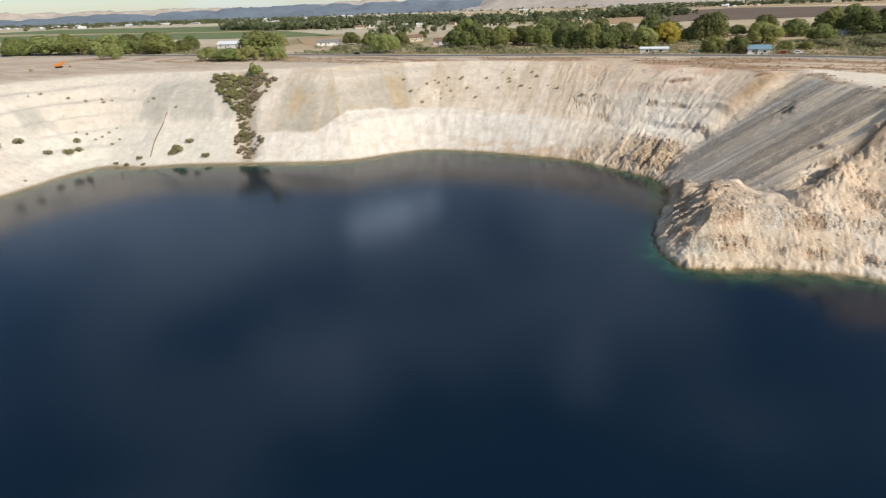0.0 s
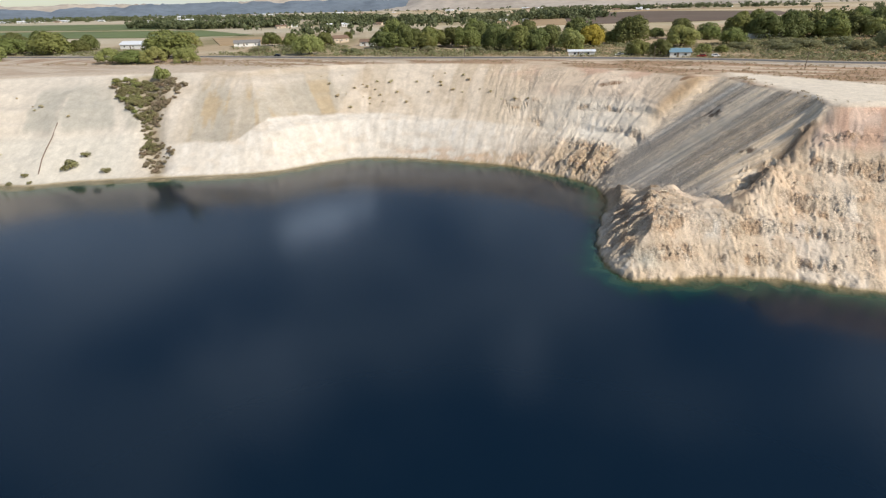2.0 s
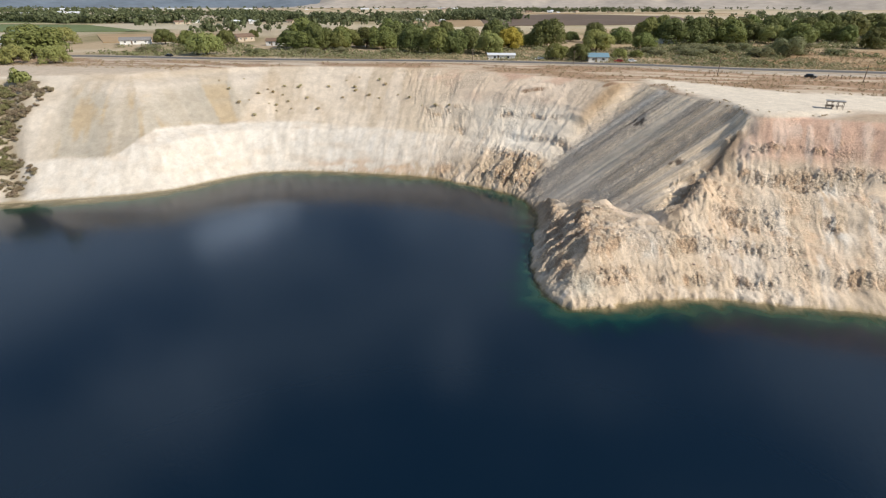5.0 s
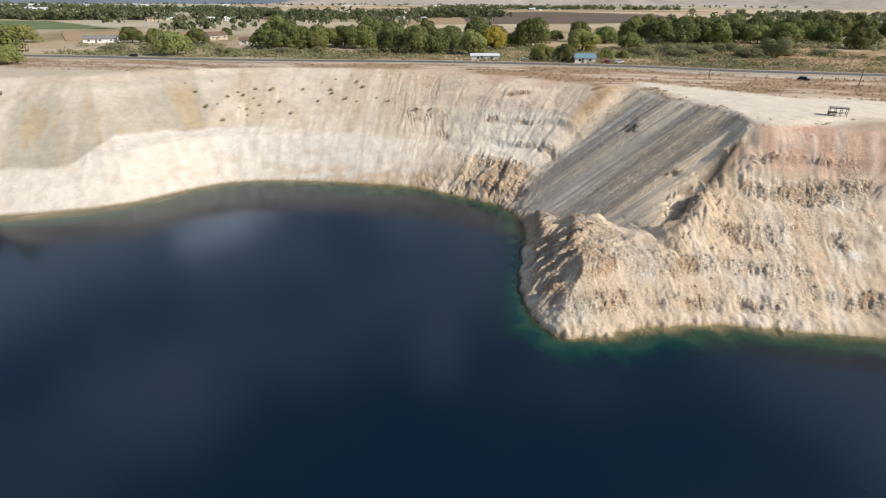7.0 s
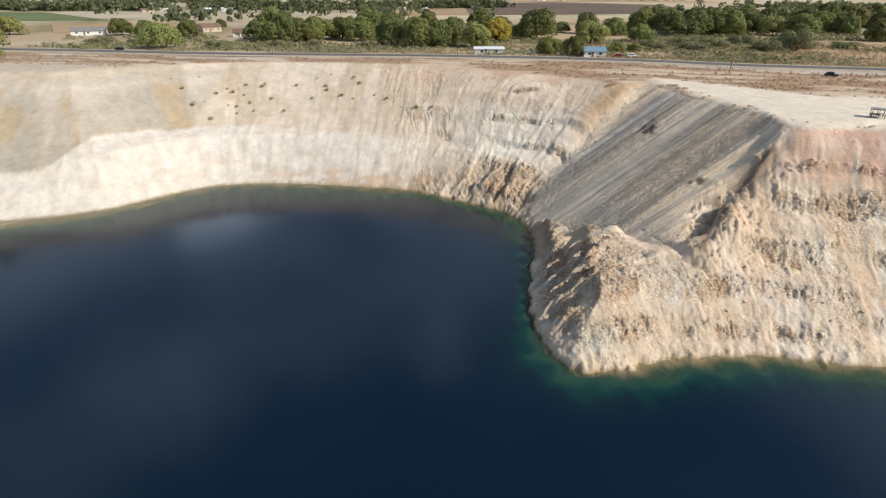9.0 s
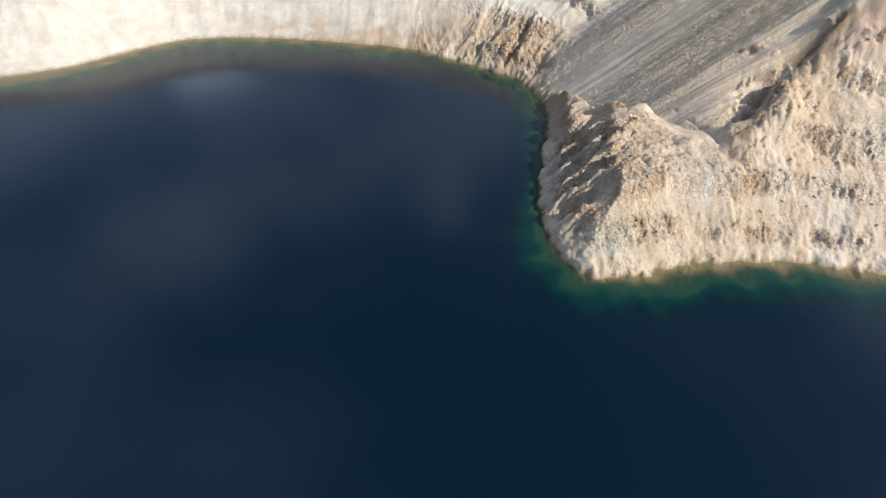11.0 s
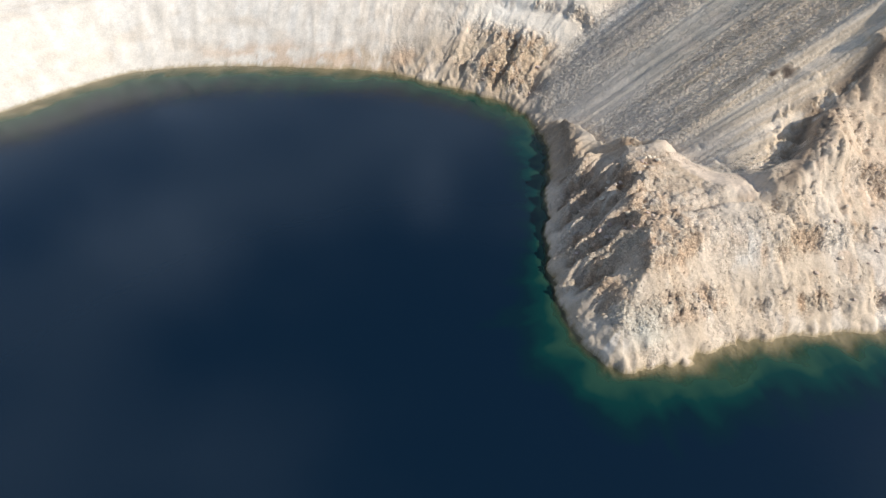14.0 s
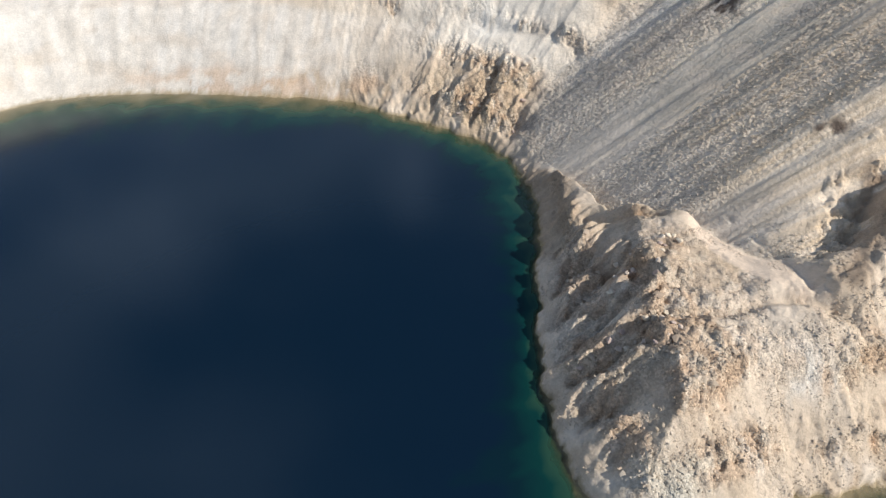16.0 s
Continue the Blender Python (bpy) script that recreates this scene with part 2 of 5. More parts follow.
PALE_ROOF = material("white_metal_roof", (0.72, 0.73, 0.74), 0.45, 0.1, grain=0.05, scale=2, bump=0.01)
BROWN_ROOF = material("brown_shingle", (0.20, 0.13, 0.09), 0.8, grain=0.2, scale=3, bump=0.03)
WOOD = material("weathered_timber", (0.19, 0.145, 0.105), 0.85, grain=0.25, scale=5, bump=0.01)
TIN = material("dull_tin", (0.36, 0.34, 0.31), 0.5, 0.5, grain=0.15, scale=3, bump=0.01)
GLASS = material("window_glass", (0.03, 0.04, 0.05), 0.1, grain=0.05, scale=1, bump=0, spec=0.6)
RUBBER = material("tyre_rubber", (0.02, 0.02, 0.02), 0.9, grain=0.1, scale=8, bump=0.005)
BLACK_PAINT = material("black_car_paint", (0.012, 0.012, 0.014), 0.3, grain=0.05, scale=2, bump=0, spec=0.6)
WHITE_PAINT = material("white_car_paint", (0.70, 0.70, 0.70), 0.3, grain=0.05, scale=2, bump=0, spec=0.5)
RED_PAINT = material("red_car_paint", (0.30, 0.03, 0.02), 0.3, grain=0.05, scale=2, bump=0, spec=0.5)
ORANGE_PAINT = material("orange_machine_paint", (0.62, 0.22, 0.03), 0.5, grain=0.15, scale=2, bump=0.01)
RUST = material("rusty_steel", (0.26, 0.20, 0.16), 0.8, 0.4, grain=0.3, scale=4, bump=0.01)
LAMP = material("lamp_lens", (0.75, 0.74, 0.68), 0.2, grain=0.02, scale=2, bump=0, spec=0.6)


# ---- shapes ----
def part(name, bm, mat, parent=None, label="", smooth=False):
    """Link a bmesh as one mesh object, under a thing or a part."""
    me = bpy.data.meshes.new(name)
    bm.to_mesh(me)
    bm.free()
    me.materials.append(mat)
    if smooth:
        me.shade_smooth()
    ob = new(name, me)
    if parent:
        ob.parent = parent
    if label:
        tagged(ob, label)
    return ob


def mesh_from(name, verts, faces, mat, parent=None, smooth=False):
    """A mesh object from arrays of corners and of triangles or quads."""
    me = bpy.data.meshes.new(name)
    verts, faces = np.asarray(verts, np.float32), np.asarray(faces, np.int32)
    k = faces.shape[1]
    me.vertices.add(len(verts))
    me.vertices.foreach_set("co", verts.ravel())
    me.loops.add(faces.size)
    me.loops.foreach_set("vertex_index", faces.ravel())
    me.polygons.add(len(faces))
    me.polygons.foreach_set("loop_start", np.arange(0, faces.size, k, dtype=np.int32))
    me.update(calc_edges=True)
    me.materials.append(mat)
    if smooth:
        me.shade_smooth()
    ob = new(name, me)
    if parent:
        ob.parent = parent
    return ob


def box(bm, size, at=(0, 0, 0), turn=(0, 0, 0), bevel=0.0):
    """A box with its size and middle, turned by degrees, with chamfered edges."""
    made = bmesh.ops.create_cube(bm, size=1.0)["verts"]
    bmesh.ops.scale(bm, vec=size, verts=made)
    if bevel:
        edges = list({e for v in made for e in v.link_edges})
        made = list({v for f in bmesh.ops.bevel(bm, geom=edges, offset=bevel, segments=1, affect="EDGES")["faces"] for v in f.verts} | {v for v in made if v.is_valid})
    bmesh.ops.transform(bm, matrix=pose(*at, *turn), verts=made)
    return bm


def rod(bm, a, b, r0, r1=None, sides=8):
    """A round bar between two points, tapered from r0 to r1."""
    a, b = Vector(a), Vector(b)
    made = bmesh.ops.create_cone(bm, cap_ends=True, segments=sides, radius1=r0, radius2=r0 if r1 is None else r1, depth=(b - a).length)["verts"]
    bmesh.ops.transform(bm, matrix=Matrix.Translation((a + b) / 2) @ (b - a).to_track_quat("Z", "Y").to_matrix().to_4x4(), verts=made)
    return bm


def thing(name, x, y, z, turn=0.0):
    ob = new(name)
    ob.empty_display_size = 0.3
    ob.matrix_world = pose(x, y, z, 0, 0, turn)
    return ob


# ---- smooth random fields ----
def hash2(i, j, seed):
    h = (i.astype(np.int64) * 374761393 + j.astype(np.int64) * 668265263 + seed * 974711) & 0xFFFFFFFF
    h = ((h ^ (h >> 13)) * 1274126177) & 0xFFFFFFFF
    return ((h ^ (h >> 16)) & 0xFFFF) / 65535.0


def vnoise(x, y, seed=0):
    i, j = np.floor(x), np.floor(y)
    u, v = x - i, y - j
    u, v = u * u * (3 - 2 * u), v * v * (3 - 2 * v)
    a, b = hash2(i, j, seed), hash2(i + 1, j, seed)
    c, d = hash2(i, j + 1, seed), hash2(i + 1, j + 1, seed)
    return (a + (b - a) * u) * (1 - v) + (c + (d - c) * u) * v


def fbm(x, y, seed=0, octaves=4, gain=0.5):
    total, amp, norm = 0.0, 1.0, 0.0
    for k in range(octaves):
        total = total + amp * vnoise(x * 2**k + 17.3 * k, y * 2**k - 9.1 * k, seed + k)
        norm += amp
        amp *= gain
    return total / norm


def ridge(x, y, seed=0, octaves=4):
    return 1 - abs(2 * fbm(x, y, seed, octaves) - 1) * 2


def blocks(x, y, seed=0):
    """Broken-rock relief: a height for each uneven cell, and how near its edge a place is."""
    i, j = np.floor(x), np.floor(y)
    best, second, value = np.full(x.shape, 9.0), np.full(x.shape, 9.0), np.zeros(x.shape)
    for a in (-1, 0, 1):
        for b in (-1, 0, 1):
            px, py = i + a + hash2(i + a, j + b, seed), j + b + hash2(i + a, j + b, seed + 1)
            far = np.hypot(x - px, y - py)
            near = far < best
            second = np.where(near, best, np.minimum(second, far))
            value = np.where(near, hash2(i + a, j + b, seed + 2), value)
            best = np.where(near, far, best)
    return value, np.clip(second - best, 0, 1)


def saw(x, rise=0.75):
    """A lopsided wave from -0.5 to 0.5 that climbs slowly and drops steeply."""
    u = x - np.floor(x)
    return np.where(u < rise, u / rise, (1 - u) / (1 - rise)) - 0.5


def step(a, b, x):
    u = np.clip((x - a) / (b - a), 0, 1)
    return u * u * (3 - 2 * u)


# ---- the lie of the land ----
SHORE = [(-205, 90), (-182, 150), (-174, 179), (-170, 191), (-166, 207), (-157, 218), (-139, 215), (-121, 218), (-92, 217.5), (-62, 216.2), (-44, 218.8), (-30, 226.4), (-14, 231.8),
         (7, 228), (31, 218), (50, 208), (58, 199), (66, 190), (73.2, 176), (71, 163), (66, 152), (61, 143), (57, 135), (54, 126), (52.8, 118), (54.3, 112.5), (59, 110.5),
         (66, 109.5), (73, 110), (79, 108), (85, 107), (92, 105), (100, 101), (117, 93), (160, 66), (225, 20), (230, -70), (120, -160), (-60, -170), (-180, -80)]
PLAIN = 34.0
PAD = np.array([(133, 199), (128.5, 176), (124, 152), (122, 138), (134, 133), (176, 128), (206, 136), (176, 150), (154, 161), (143, 182)], float)


def rounded(points, n):
    """The closed line through the points, with n short chords for each of them."""
    p = np.array(points, float)
    a, b, c, d = np.roll(p, 1, 0), p, np.roll(p, -1, 0), np.roll(p, -2, 0)
    t = (np.arange(n) / n)[None, :, None]
    a, b, c, d = (q[:, None] for q in (a, b, c, d))
    return (0.5 * (2 * b + (c - a) * t + (2 * a - 5 * b + 4 * c - d) * t**2 + (3 * b - a - 3 * c + d) * t**3)).reshape(-1, 2)


LINE = rounded(SHORE, 3)
ALONG = np.r_[0, np.cumsum(np.linalg.norm(np.roll(LINE, -1, 0) - LINE, axis=1))]


def to_line(x, y, line, closed=True):
    """Distance to a line, the way along it, and whether the point lies inside it."""
    best, along, inside = np.full(x.shape, 1e9), np.zeros(x.shape), np.zeros(x.shape, bool)
    run = 0.0
    for (ax, ay), (bx, by) in zip(line, np.roll(line, -1, 0) if closed else line[1:]):
        dx, dy = bx - ax, by - ay
        long = math.hypot(dx, dy)
        t = np.clip(((x - ax) * dx + (y - ay) * dy) / long**2, 0, 1)
        far = np.hypot(x - ax - t * dx, y - ay - t * dy)
        near = far < best
        best[near], along[near] = far[near], (run + t * long)[near]
        if ay != by:
            inside ^= ((ay > y) != (by > y)) & (x < ax + (y - ay) / (by - ay) * dx)
        run += long
    return best, along, inside


# how the pit wall climbs away from the water: places, and height over distance
WALLS = [
    ((-150, 240), [(0, 0), (4, 1.2), (16, 8.5), (22, 11), (34, 21.5), (52, 31), (66, 34.2)]),
    ((-95, 245), [(0, 0), (3, 1.5), (16, 10), (34, 23), (50, 31), (64, 34.2)]),
    ((-30, 250), [(0, 0), (3.2, 2.2), (14.6, 14.2), (19.6, 15.6), (22.6, 16.4), (31.6, 22), (46.6, 30), (61.6, 34.2)]),
    ((30, 243), [(0, 0), (2, 2.0), (12, 10), (25, 17.5), (43, 29), (58, 34.2)]),
    ((82, 212), [(0, 0), (2, 2.2), (8, 7), (20, 15.2), (26, 22), (34, 30), (44, 33.2), (54, 34.4)]),
    ((105, 190), [(0, 0), (3, 3.5), (10, 7), (22, 14.5), (30, 19.5), (40, 27.5), (50, 34.2)]),
    ((64, 137), [(0, 0), (0.7, 1.3), (4, 3.5), (8, 6.4), (10.2, 8.8), (11.8, 10.7), (20, 10.8), (40, 16)]),
    ((108, 110), [(0, 0), (2, 1.8), (10, 7.4), (13, 9.4), (19, 13), (21, 15.4), (27, 19.6), (30, 22.6), (36, 32.5), (39, 35), (48, 36)]),
]
SPOIL = [(78, 178), (88, 183.5), (100, 187.5), (116, 192), (131, 199), (150, 205), (130, 150), (117, 136.5), (108, 133.8), (100, 132), (94, 128), (88.5, 127.5), (86, 131), (83.5, 136.5), (82, 143), (79, 146.8), (76, 150), (75.5, 159), (76, 172)]
BROW = np.array([(112, 131), (108, 131), (100, 129.5), (95.5, 125), (90, 124)], float)
GULLY = np.array([(-91, 212), (-94, 224), (-98, 236), (-102, 252), (-107, 268), (-110, 284)], float)


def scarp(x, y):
    """Two short undercut ledges just below the rim: their lift, and where the face is coloured dark."""
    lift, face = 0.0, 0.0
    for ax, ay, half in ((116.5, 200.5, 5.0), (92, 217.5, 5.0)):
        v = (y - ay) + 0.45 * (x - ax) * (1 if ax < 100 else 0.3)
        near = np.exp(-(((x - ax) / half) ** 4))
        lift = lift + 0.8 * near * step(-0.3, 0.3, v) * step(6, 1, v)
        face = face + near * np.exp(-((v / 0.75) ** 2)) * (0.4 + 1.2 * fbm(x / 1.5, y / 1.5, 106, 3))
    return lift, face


# rock beds that crop out along the slopes: middle, half-widths, level, thickness, how far they stand proud
BEDS = [
    (120, 121, 18, 12, 20.2, 1.3, 1.0), (132, 114, 12, 12, 21.5, 1.3, 1.2), (104, 120, 9, 8, 12.8, 1.3, 1.3), (120, 112, 13, 9, 12.6, 1.3, 1.1), (89, 118.5, 8, 5, 8.5, 1.1, 1.1), (108, 112, 10, 6, 8.0, 0.9, 0.7),
    (83, 112.5, 6, 5, 3.4, 0.9, 0.7), (98, 107, 11, 7, 3.0, 0.9, 0.8), (118, 100, 12, 9, 4.6, 1.1, 1.0), (122, 128, 16, 8, 26.5, 0.9, 0.4),
    (84, 211, 8, 9, 21.4, 0.9, 0.6), (99, 194, 8, 9, 22.0, 1.2, 0.7), (82, 203, 7, 7, 15.0, 1.0, 0.6), (94, 189, 6, 7, 15.4, 1.3, 0.7), (60, 231, 8, 9, 20.0, 2.4, 0.9), (66, 217, 8, 8, 14.2, 1.6, 0.7),
]
GROOVES = [(np.array([(69, 129.8), (75.4, 127.2), (80, 126.8), (84, 125.0), (87, 121.8)], float), 0.75, 0.9), (np.array([(72.5, 150.5), (75.7, 146.3), (79, 143.6)], float), 0.7, 1.1), (np.array([(66.5, 146), (69, 141), (70.5, 135.5)], float), 1.0, 1.5)]


def land(x, y):
    """The height of the ground at places, and what it is made of there."""
    x, y = np.asarray(x, float), np.asarray(y, float)
    d, s, inside = to_line(x, y, LINE)
    d = np.where(inside, -d, d) + ((fbm(x / 4, y / 4, 3, 4) - 0.5) * (0.9 + 1.6 * step(7, 2, abs(d)) * step(20, 60, x)) + (ridge(x / 1.9, y / 1.9, 4, 3) - 0.5) * 0.6 * step(6, 0, abs(d)) * step(30, 55, x)) * step(60, 20, abs(d))
    weight, z = 0.0, 0.0
    for (ax, ay), shape in WALLS:
        w = np.exp(-((x - ax) ** 2 + (y - ay) ** 2) / (2 * 26.0**2)) + 1e-9 / (1 + (x - ax) ** 2 + (y - ay) ** 2)
        du, hu = np.array(shape).T
        z = z + w * np.interp(d, du, hu)
        weight = weight + w
    z = z / weight
    z = z + np.maximum(0, d - 52) * 0.12
    climb = np.clip(z / 34, 0, 1)
    # the low rock spur in front of the spoil slope
    cap = 9.3 + 1.6 * fbm(x / 7, y / 7, 61, 3) + np.maximum(0, x - 86) * 1.3 + np.maximum(0, y - 158) * 1.0 + np.maximum(0, 60 - x) * 2
    z = np.where(z > cap, cap + 0.08 * (z - cap), z)
    peak = 1.9 * np.exp(-((x - 97) ** 2 + (y - 125.5) ** 2) / 22) + 1.5 * np.exp(-((x - 80) ** 2 + (y - 142) ** 2) / 14) + 1.4 * np.exp(-((x - 72) ** 2 + (y - 136) ** 2) / 10)
    z = z + peak
    z = z + 1.6 * np.exp(-((x - 85) ** 2 + (y - 126.5) ** 2) / 30) + step(0.2, 2, d) * 1.5 * step(2.8, 4.4, d + 1.2 * (fbm(x / 1.5, y / 1.5, 63, 3) - 0.5)) * step(9.5, 5.5, d) * np.exp(-((y - 157) / 14) ** 4) * step(88, 82, x)
    saddle = step(0.0, 0.5, fbm(x / 3, y / 3, 62, 3) - 0.3 + np.exp(-((x - 83.5) ** 2 / 18 + (y - 134 + 1.2 * (x - 83.5)) ** 2 / 75)) - 0.5)
    slope = step(0.02, 0.10, climb) * step(1.0, 0.9, climb) * (1 - 0.85 * saddle)
    # benches in the bank, rills down the slopes, crags in the hard beds
    bank = np.exp(-((x - 112) ** 2) / (2 * 26**2) - ((y - 112) ** 2) / (2 * 15**2))
    wave = (z + 1.8 * fbm(x / 20, y / 20, 40, 3) + 0.7 * fbm(x / 3, y / 3, 39, 3)) * (2 * np.pi / 5.6)
    terrace = np.exp(-((x + 190) ** 2) / (2 * 32**2) - ((y - 238) ** 2) / (2 * 26**2))
    z = z + terrace * slope * 1.1 * np.sin(wave)
    z = z + bank * slope * 0.22 * np.sin(wave)
    riser, crop = 0.0, 0.0
    wander = 2.2 * (fbm(x / 9, y / 9, 110, 3) - 0.5) + 0.9 * (fbm(x / 2.2, y / 2.2, 111, 3) - 0.5)
    for ax, ay, wx, wy, level, thick, proud in BEDS:
        w = np.exp(-(((x - ax) / wx) ** 2) ** 1.6 - (((y - ay) / wy) ** 2) ** 1.6)
        u = (z - level - wander) / thick
        riser = riser + w * proud * 1.5 * u * np.exp(-u * u)
        crop = crop + w * np.exp(-((u * 1.05) ** 2))
    crop = np.clip(crop, 0, 1) * step(0.40, 0.56, fbm(s / 4.5, z / 2.5, 112, 3))
    z = z + slope * riser * step(0.3, 0.5, fbm(s / 9, z / 6, 113, 3) + 0.12)
    corner = np.exp(-((x - 84) ** 2 + (y - 196) ** 2) / (2 * 22**2))
    cliff = np.exp(-((x - 73) ** 2 + (y - 190) ** 2) / (2 * 9.5**2)) * step(13, 9, z)
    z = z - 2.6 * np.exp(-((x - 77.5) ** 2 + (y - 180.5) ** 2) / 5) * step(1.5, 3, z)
    west = np.exp(-((x - 63) ** 2) / (2 * 8**2) - ((y - 138) ** 2) / (2 * 20**2))
    hard = np.clip(0.1 * corner + 0.8 * cliff + 1.1 * west + 0.8 * bank + 0.7 * crop, 0, 1)
    bed = np.clip(0.35 + 0.8 * np.cos(wave), 0, 1) * (0.4 + 1.1 * fbm(x / 7, y / 7, 24, 2))
    rill = (ridge(s / 9, d / 60, 11, 3) - 0.5) * 0.6 + (ridge(s / 3.0, d / 26, 12, 4) - 0.5) * 0.42
    z = z + slope * rill * (0.75 - 0.35 * corner) * (1 - 0.85 * bank) * (1 - 0.5 * west) * step(20, 75, x) + slope * rill * 0.3 * step(40, 0, x) + slope * step(60, 30, x) * ((ridge(s / 1.1, d / 9, 44, 3) - 0.5) * 0.16 + (fbm(x / 1.6, y / 1.6, 45, 3) - 0.5) * 0.16)
    over, run = 0.97 * y - 0.22 * x, 0.97 * x + 0.22 * y
    shady = step(-1.5, 1.5, ((y - 117.6) * 14.4 - (x - 55) * 13) / 19.4) * step(76, 70, x)
    rib = saw(over / 4.8 + 1.7 * fbm(x / 9, y / 9, 25, 3), 0.62) * 2.7 * (0.45 + 1.1 * fbm(run / 5, over / 4.6, 49, 2)) + saw(over / 1.6 + 1.7 * fbm(x / 4, y / 4, 46, 3), 0.62) * 0.8 * (0.3 + 1.4 * fbm(run / 2.5, over / 2, 50, 2)) + (ridge(over / 0.7, run / 4, 48, 2) - 0.5) * 0.3
    z = z + slope * np.minimum(1, 1.4 * west + np.exp(-((x - 72) ** 2) / 40 - (y - 165) ** 2 / 140)) * shady * rib * step(0.3, 2.5, d)
    flute = -saw(-s / 1.5 + 1.4 * fbm(x / 3, y / 3, 51, 3) + 0.05 * d) * step(0.42, 0.6, fbm(s / 3.5, d / 7, 52, 3)) * 0.5 + saw(-s / 4.2 + 1.2 * fbm(x / 6, y / 6, 53, 3)) * 0.45
    z = z + slope * flute * np.clip(0.36 * bank * step(86, 100, x) + 0.4 * step(18, 55, x) * step(195, 206, y), 0, 1)
    z = z + slope * np.minimum(1, 1.5 * cliff) * (saw(-s / 9.0 + 1.1 * fbm(x / 6, y / 6, 54, 3), 0.75) * 2.2 + saw(-s / 2.6 + 1.8 * fbm(x / 3, y / 3, 55, 3), 0.65) * 0.5) * step(0.3, 2, d)
    for groove, wide, low in GROOVES:
        g, _, _ = to_line(x, y, groove, False)
        z = z - low * np.exp(-((g + 0.5 * (fbm(x, y, 114, 2) - 0.5)) / wide) ** 2) * step(1.5, 4, d)
    crag = (ridge(x / 4.4, y / 4.4, 21, 4) - 0.4) * 1.2 + (fbm(x / 1.3, y / 1.3, 22, 4, 0.62) - 0.5) * 1.7
    big, edge = blocks(x / 1.7 + 0.3 * fbm(x, y, 27, 2), y / 1.7, 28)
    small, chip = blocks(x / 1.05, y / 1.05, 29)
    joint, gap = blocks(s / 1.1 + 0.4 * fbm(x / 2, y / 2, 38, 2), z / 1.3, 35)
    chips, _ = blocks(s / 0.5, z / 0.6, 36)
    rocky = np.clip(0.1 + bed * (1 - 0.7 * cliff) + 0.45 * cliff + 0.35 * west, 0, 1.6) * hard * (1 - bank)
    z = z + slope * rocky * (1 - 0.8 * west) * (crag * 0.6 + (big - 0.5) * 1.3 + (small - 0.5) * 0.9 - 0.35 * step(0.18, 0, edge))
    z = z + slope * crop * ((joint - 0.5) * 0.85 + (chips - 0.5) * 0.75 - 0.2 * step(0.16, 0, gap))
    bed = np.where(bank > 0.3, np.maximum(crop, 0.1 * bed), np.maximum(bed, crop))
    z = z + slope * (0.08 + 0.14 * np.clip(0.2 * corner + west + 0.2 * bank, 0, 1)) * (small - 0.5) * 0.8 * step(0.46, 0.6, fbm(x / 5, y / 5, 30, 3))
    z = z + slope * ((fbm(s / 1.4, d / 7, 23, 4, 0.6) - 0.5) * (0.5 - 0.32 * bank - 0.2 * step(40, 0, x)) + (fbm(x / 0.9, y / 0.9, 26, 2, 0.8) - 0.5) * (0.1 + 0.06 * step(45, 60, x) * (1 - corner)) + bank * (ridge(s / 3.2, d / 9, 47, 3) - 0.5) * 0.34)
    # the bushy gully in the far wall
    g, _, _ = to_line(x, y, GULLY, False)
    z = z - 2.6 * np.exp(-(g / 4.5) ** 2) * slope
    # the tipped spoil slope between the spur and the bank
    e, _, within = to_line(x, y, np.array(SPOIL, float))
    e = np.where(within, e, -e) + (fbm(x / 5, y / 5, 31, 4) - 0.5) * 3.0
    down = (x - 70) - 0.1 * (y - 150)
    rim, _, _ = to_line(x, y, BROW, False)
    z = z + 2.0 * step(108, 98, x) * np.exp(-(rim / 2.6) ** 2) * step(0.0, 0.2, climb) * step(0.82, 0.55, climb)
    z = z + np.exp(-(rim / 5.5) ** 2) * step(30, 24, z) * step(3, 6, d) * (crag * 0.15 + (big - 0.5) * 0.5 + (small - 0.5) * 0.5)
    across = y + 0.1 * x
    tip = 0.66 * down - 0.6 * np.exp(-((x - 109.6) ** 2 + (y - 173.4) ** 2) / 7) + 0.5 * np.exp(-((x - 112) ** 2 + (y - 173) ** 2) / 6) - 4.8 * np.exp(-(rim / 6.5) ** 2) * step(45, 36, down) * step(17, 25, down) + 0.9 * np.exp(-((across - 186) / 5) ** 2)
    tip = tip + (fbm(across / 2.6, down / 40, 33, 5, 0.6) - 0.5) * 1.3 + (fbm(x / 1.0, y / 1.0, 34, 3) - 0.5) * 0.22 * step(0.35, 0.6, fbm(across / 5.5, down / 60, 82, 4))
    tip = tip + np.exp(-((rim - 4.5) / 3.0) ** 2) * step(46, 40, down) * step(0.4, 0.55, fbm(x / 4, y / 4, 116, 3)) * ((small - 0.5) * 1.1 + (big - 0.5) * 0.9)
    tip = np.where(across < 150, np.minimum(tip, z + 0.6), tip)
    broad = 0.9 + 4.5 * step(174, 186, across)
    spoil = step(-broad, broad, e + 0.5 * (broad - 0.9))
    z = z + (tip - z) * spoil
    z = z + scarp(x, y)[0]
    # the plain above
    high = PLAIN + 0.9 * np.exp(-((x - 142) ** 2 + (y - 140) ** 2) / (2 * 18**2)) + (fbm(x / 14, y / 14, 41, 4) - 0.5) * 0.7 * step(400, 250, abs(y - 100)) * step(0.5, 4, abs(to_line(x, y, ROAD, False)[0]) - 5)
    edge, _, within = to_line(x, y, PAD)
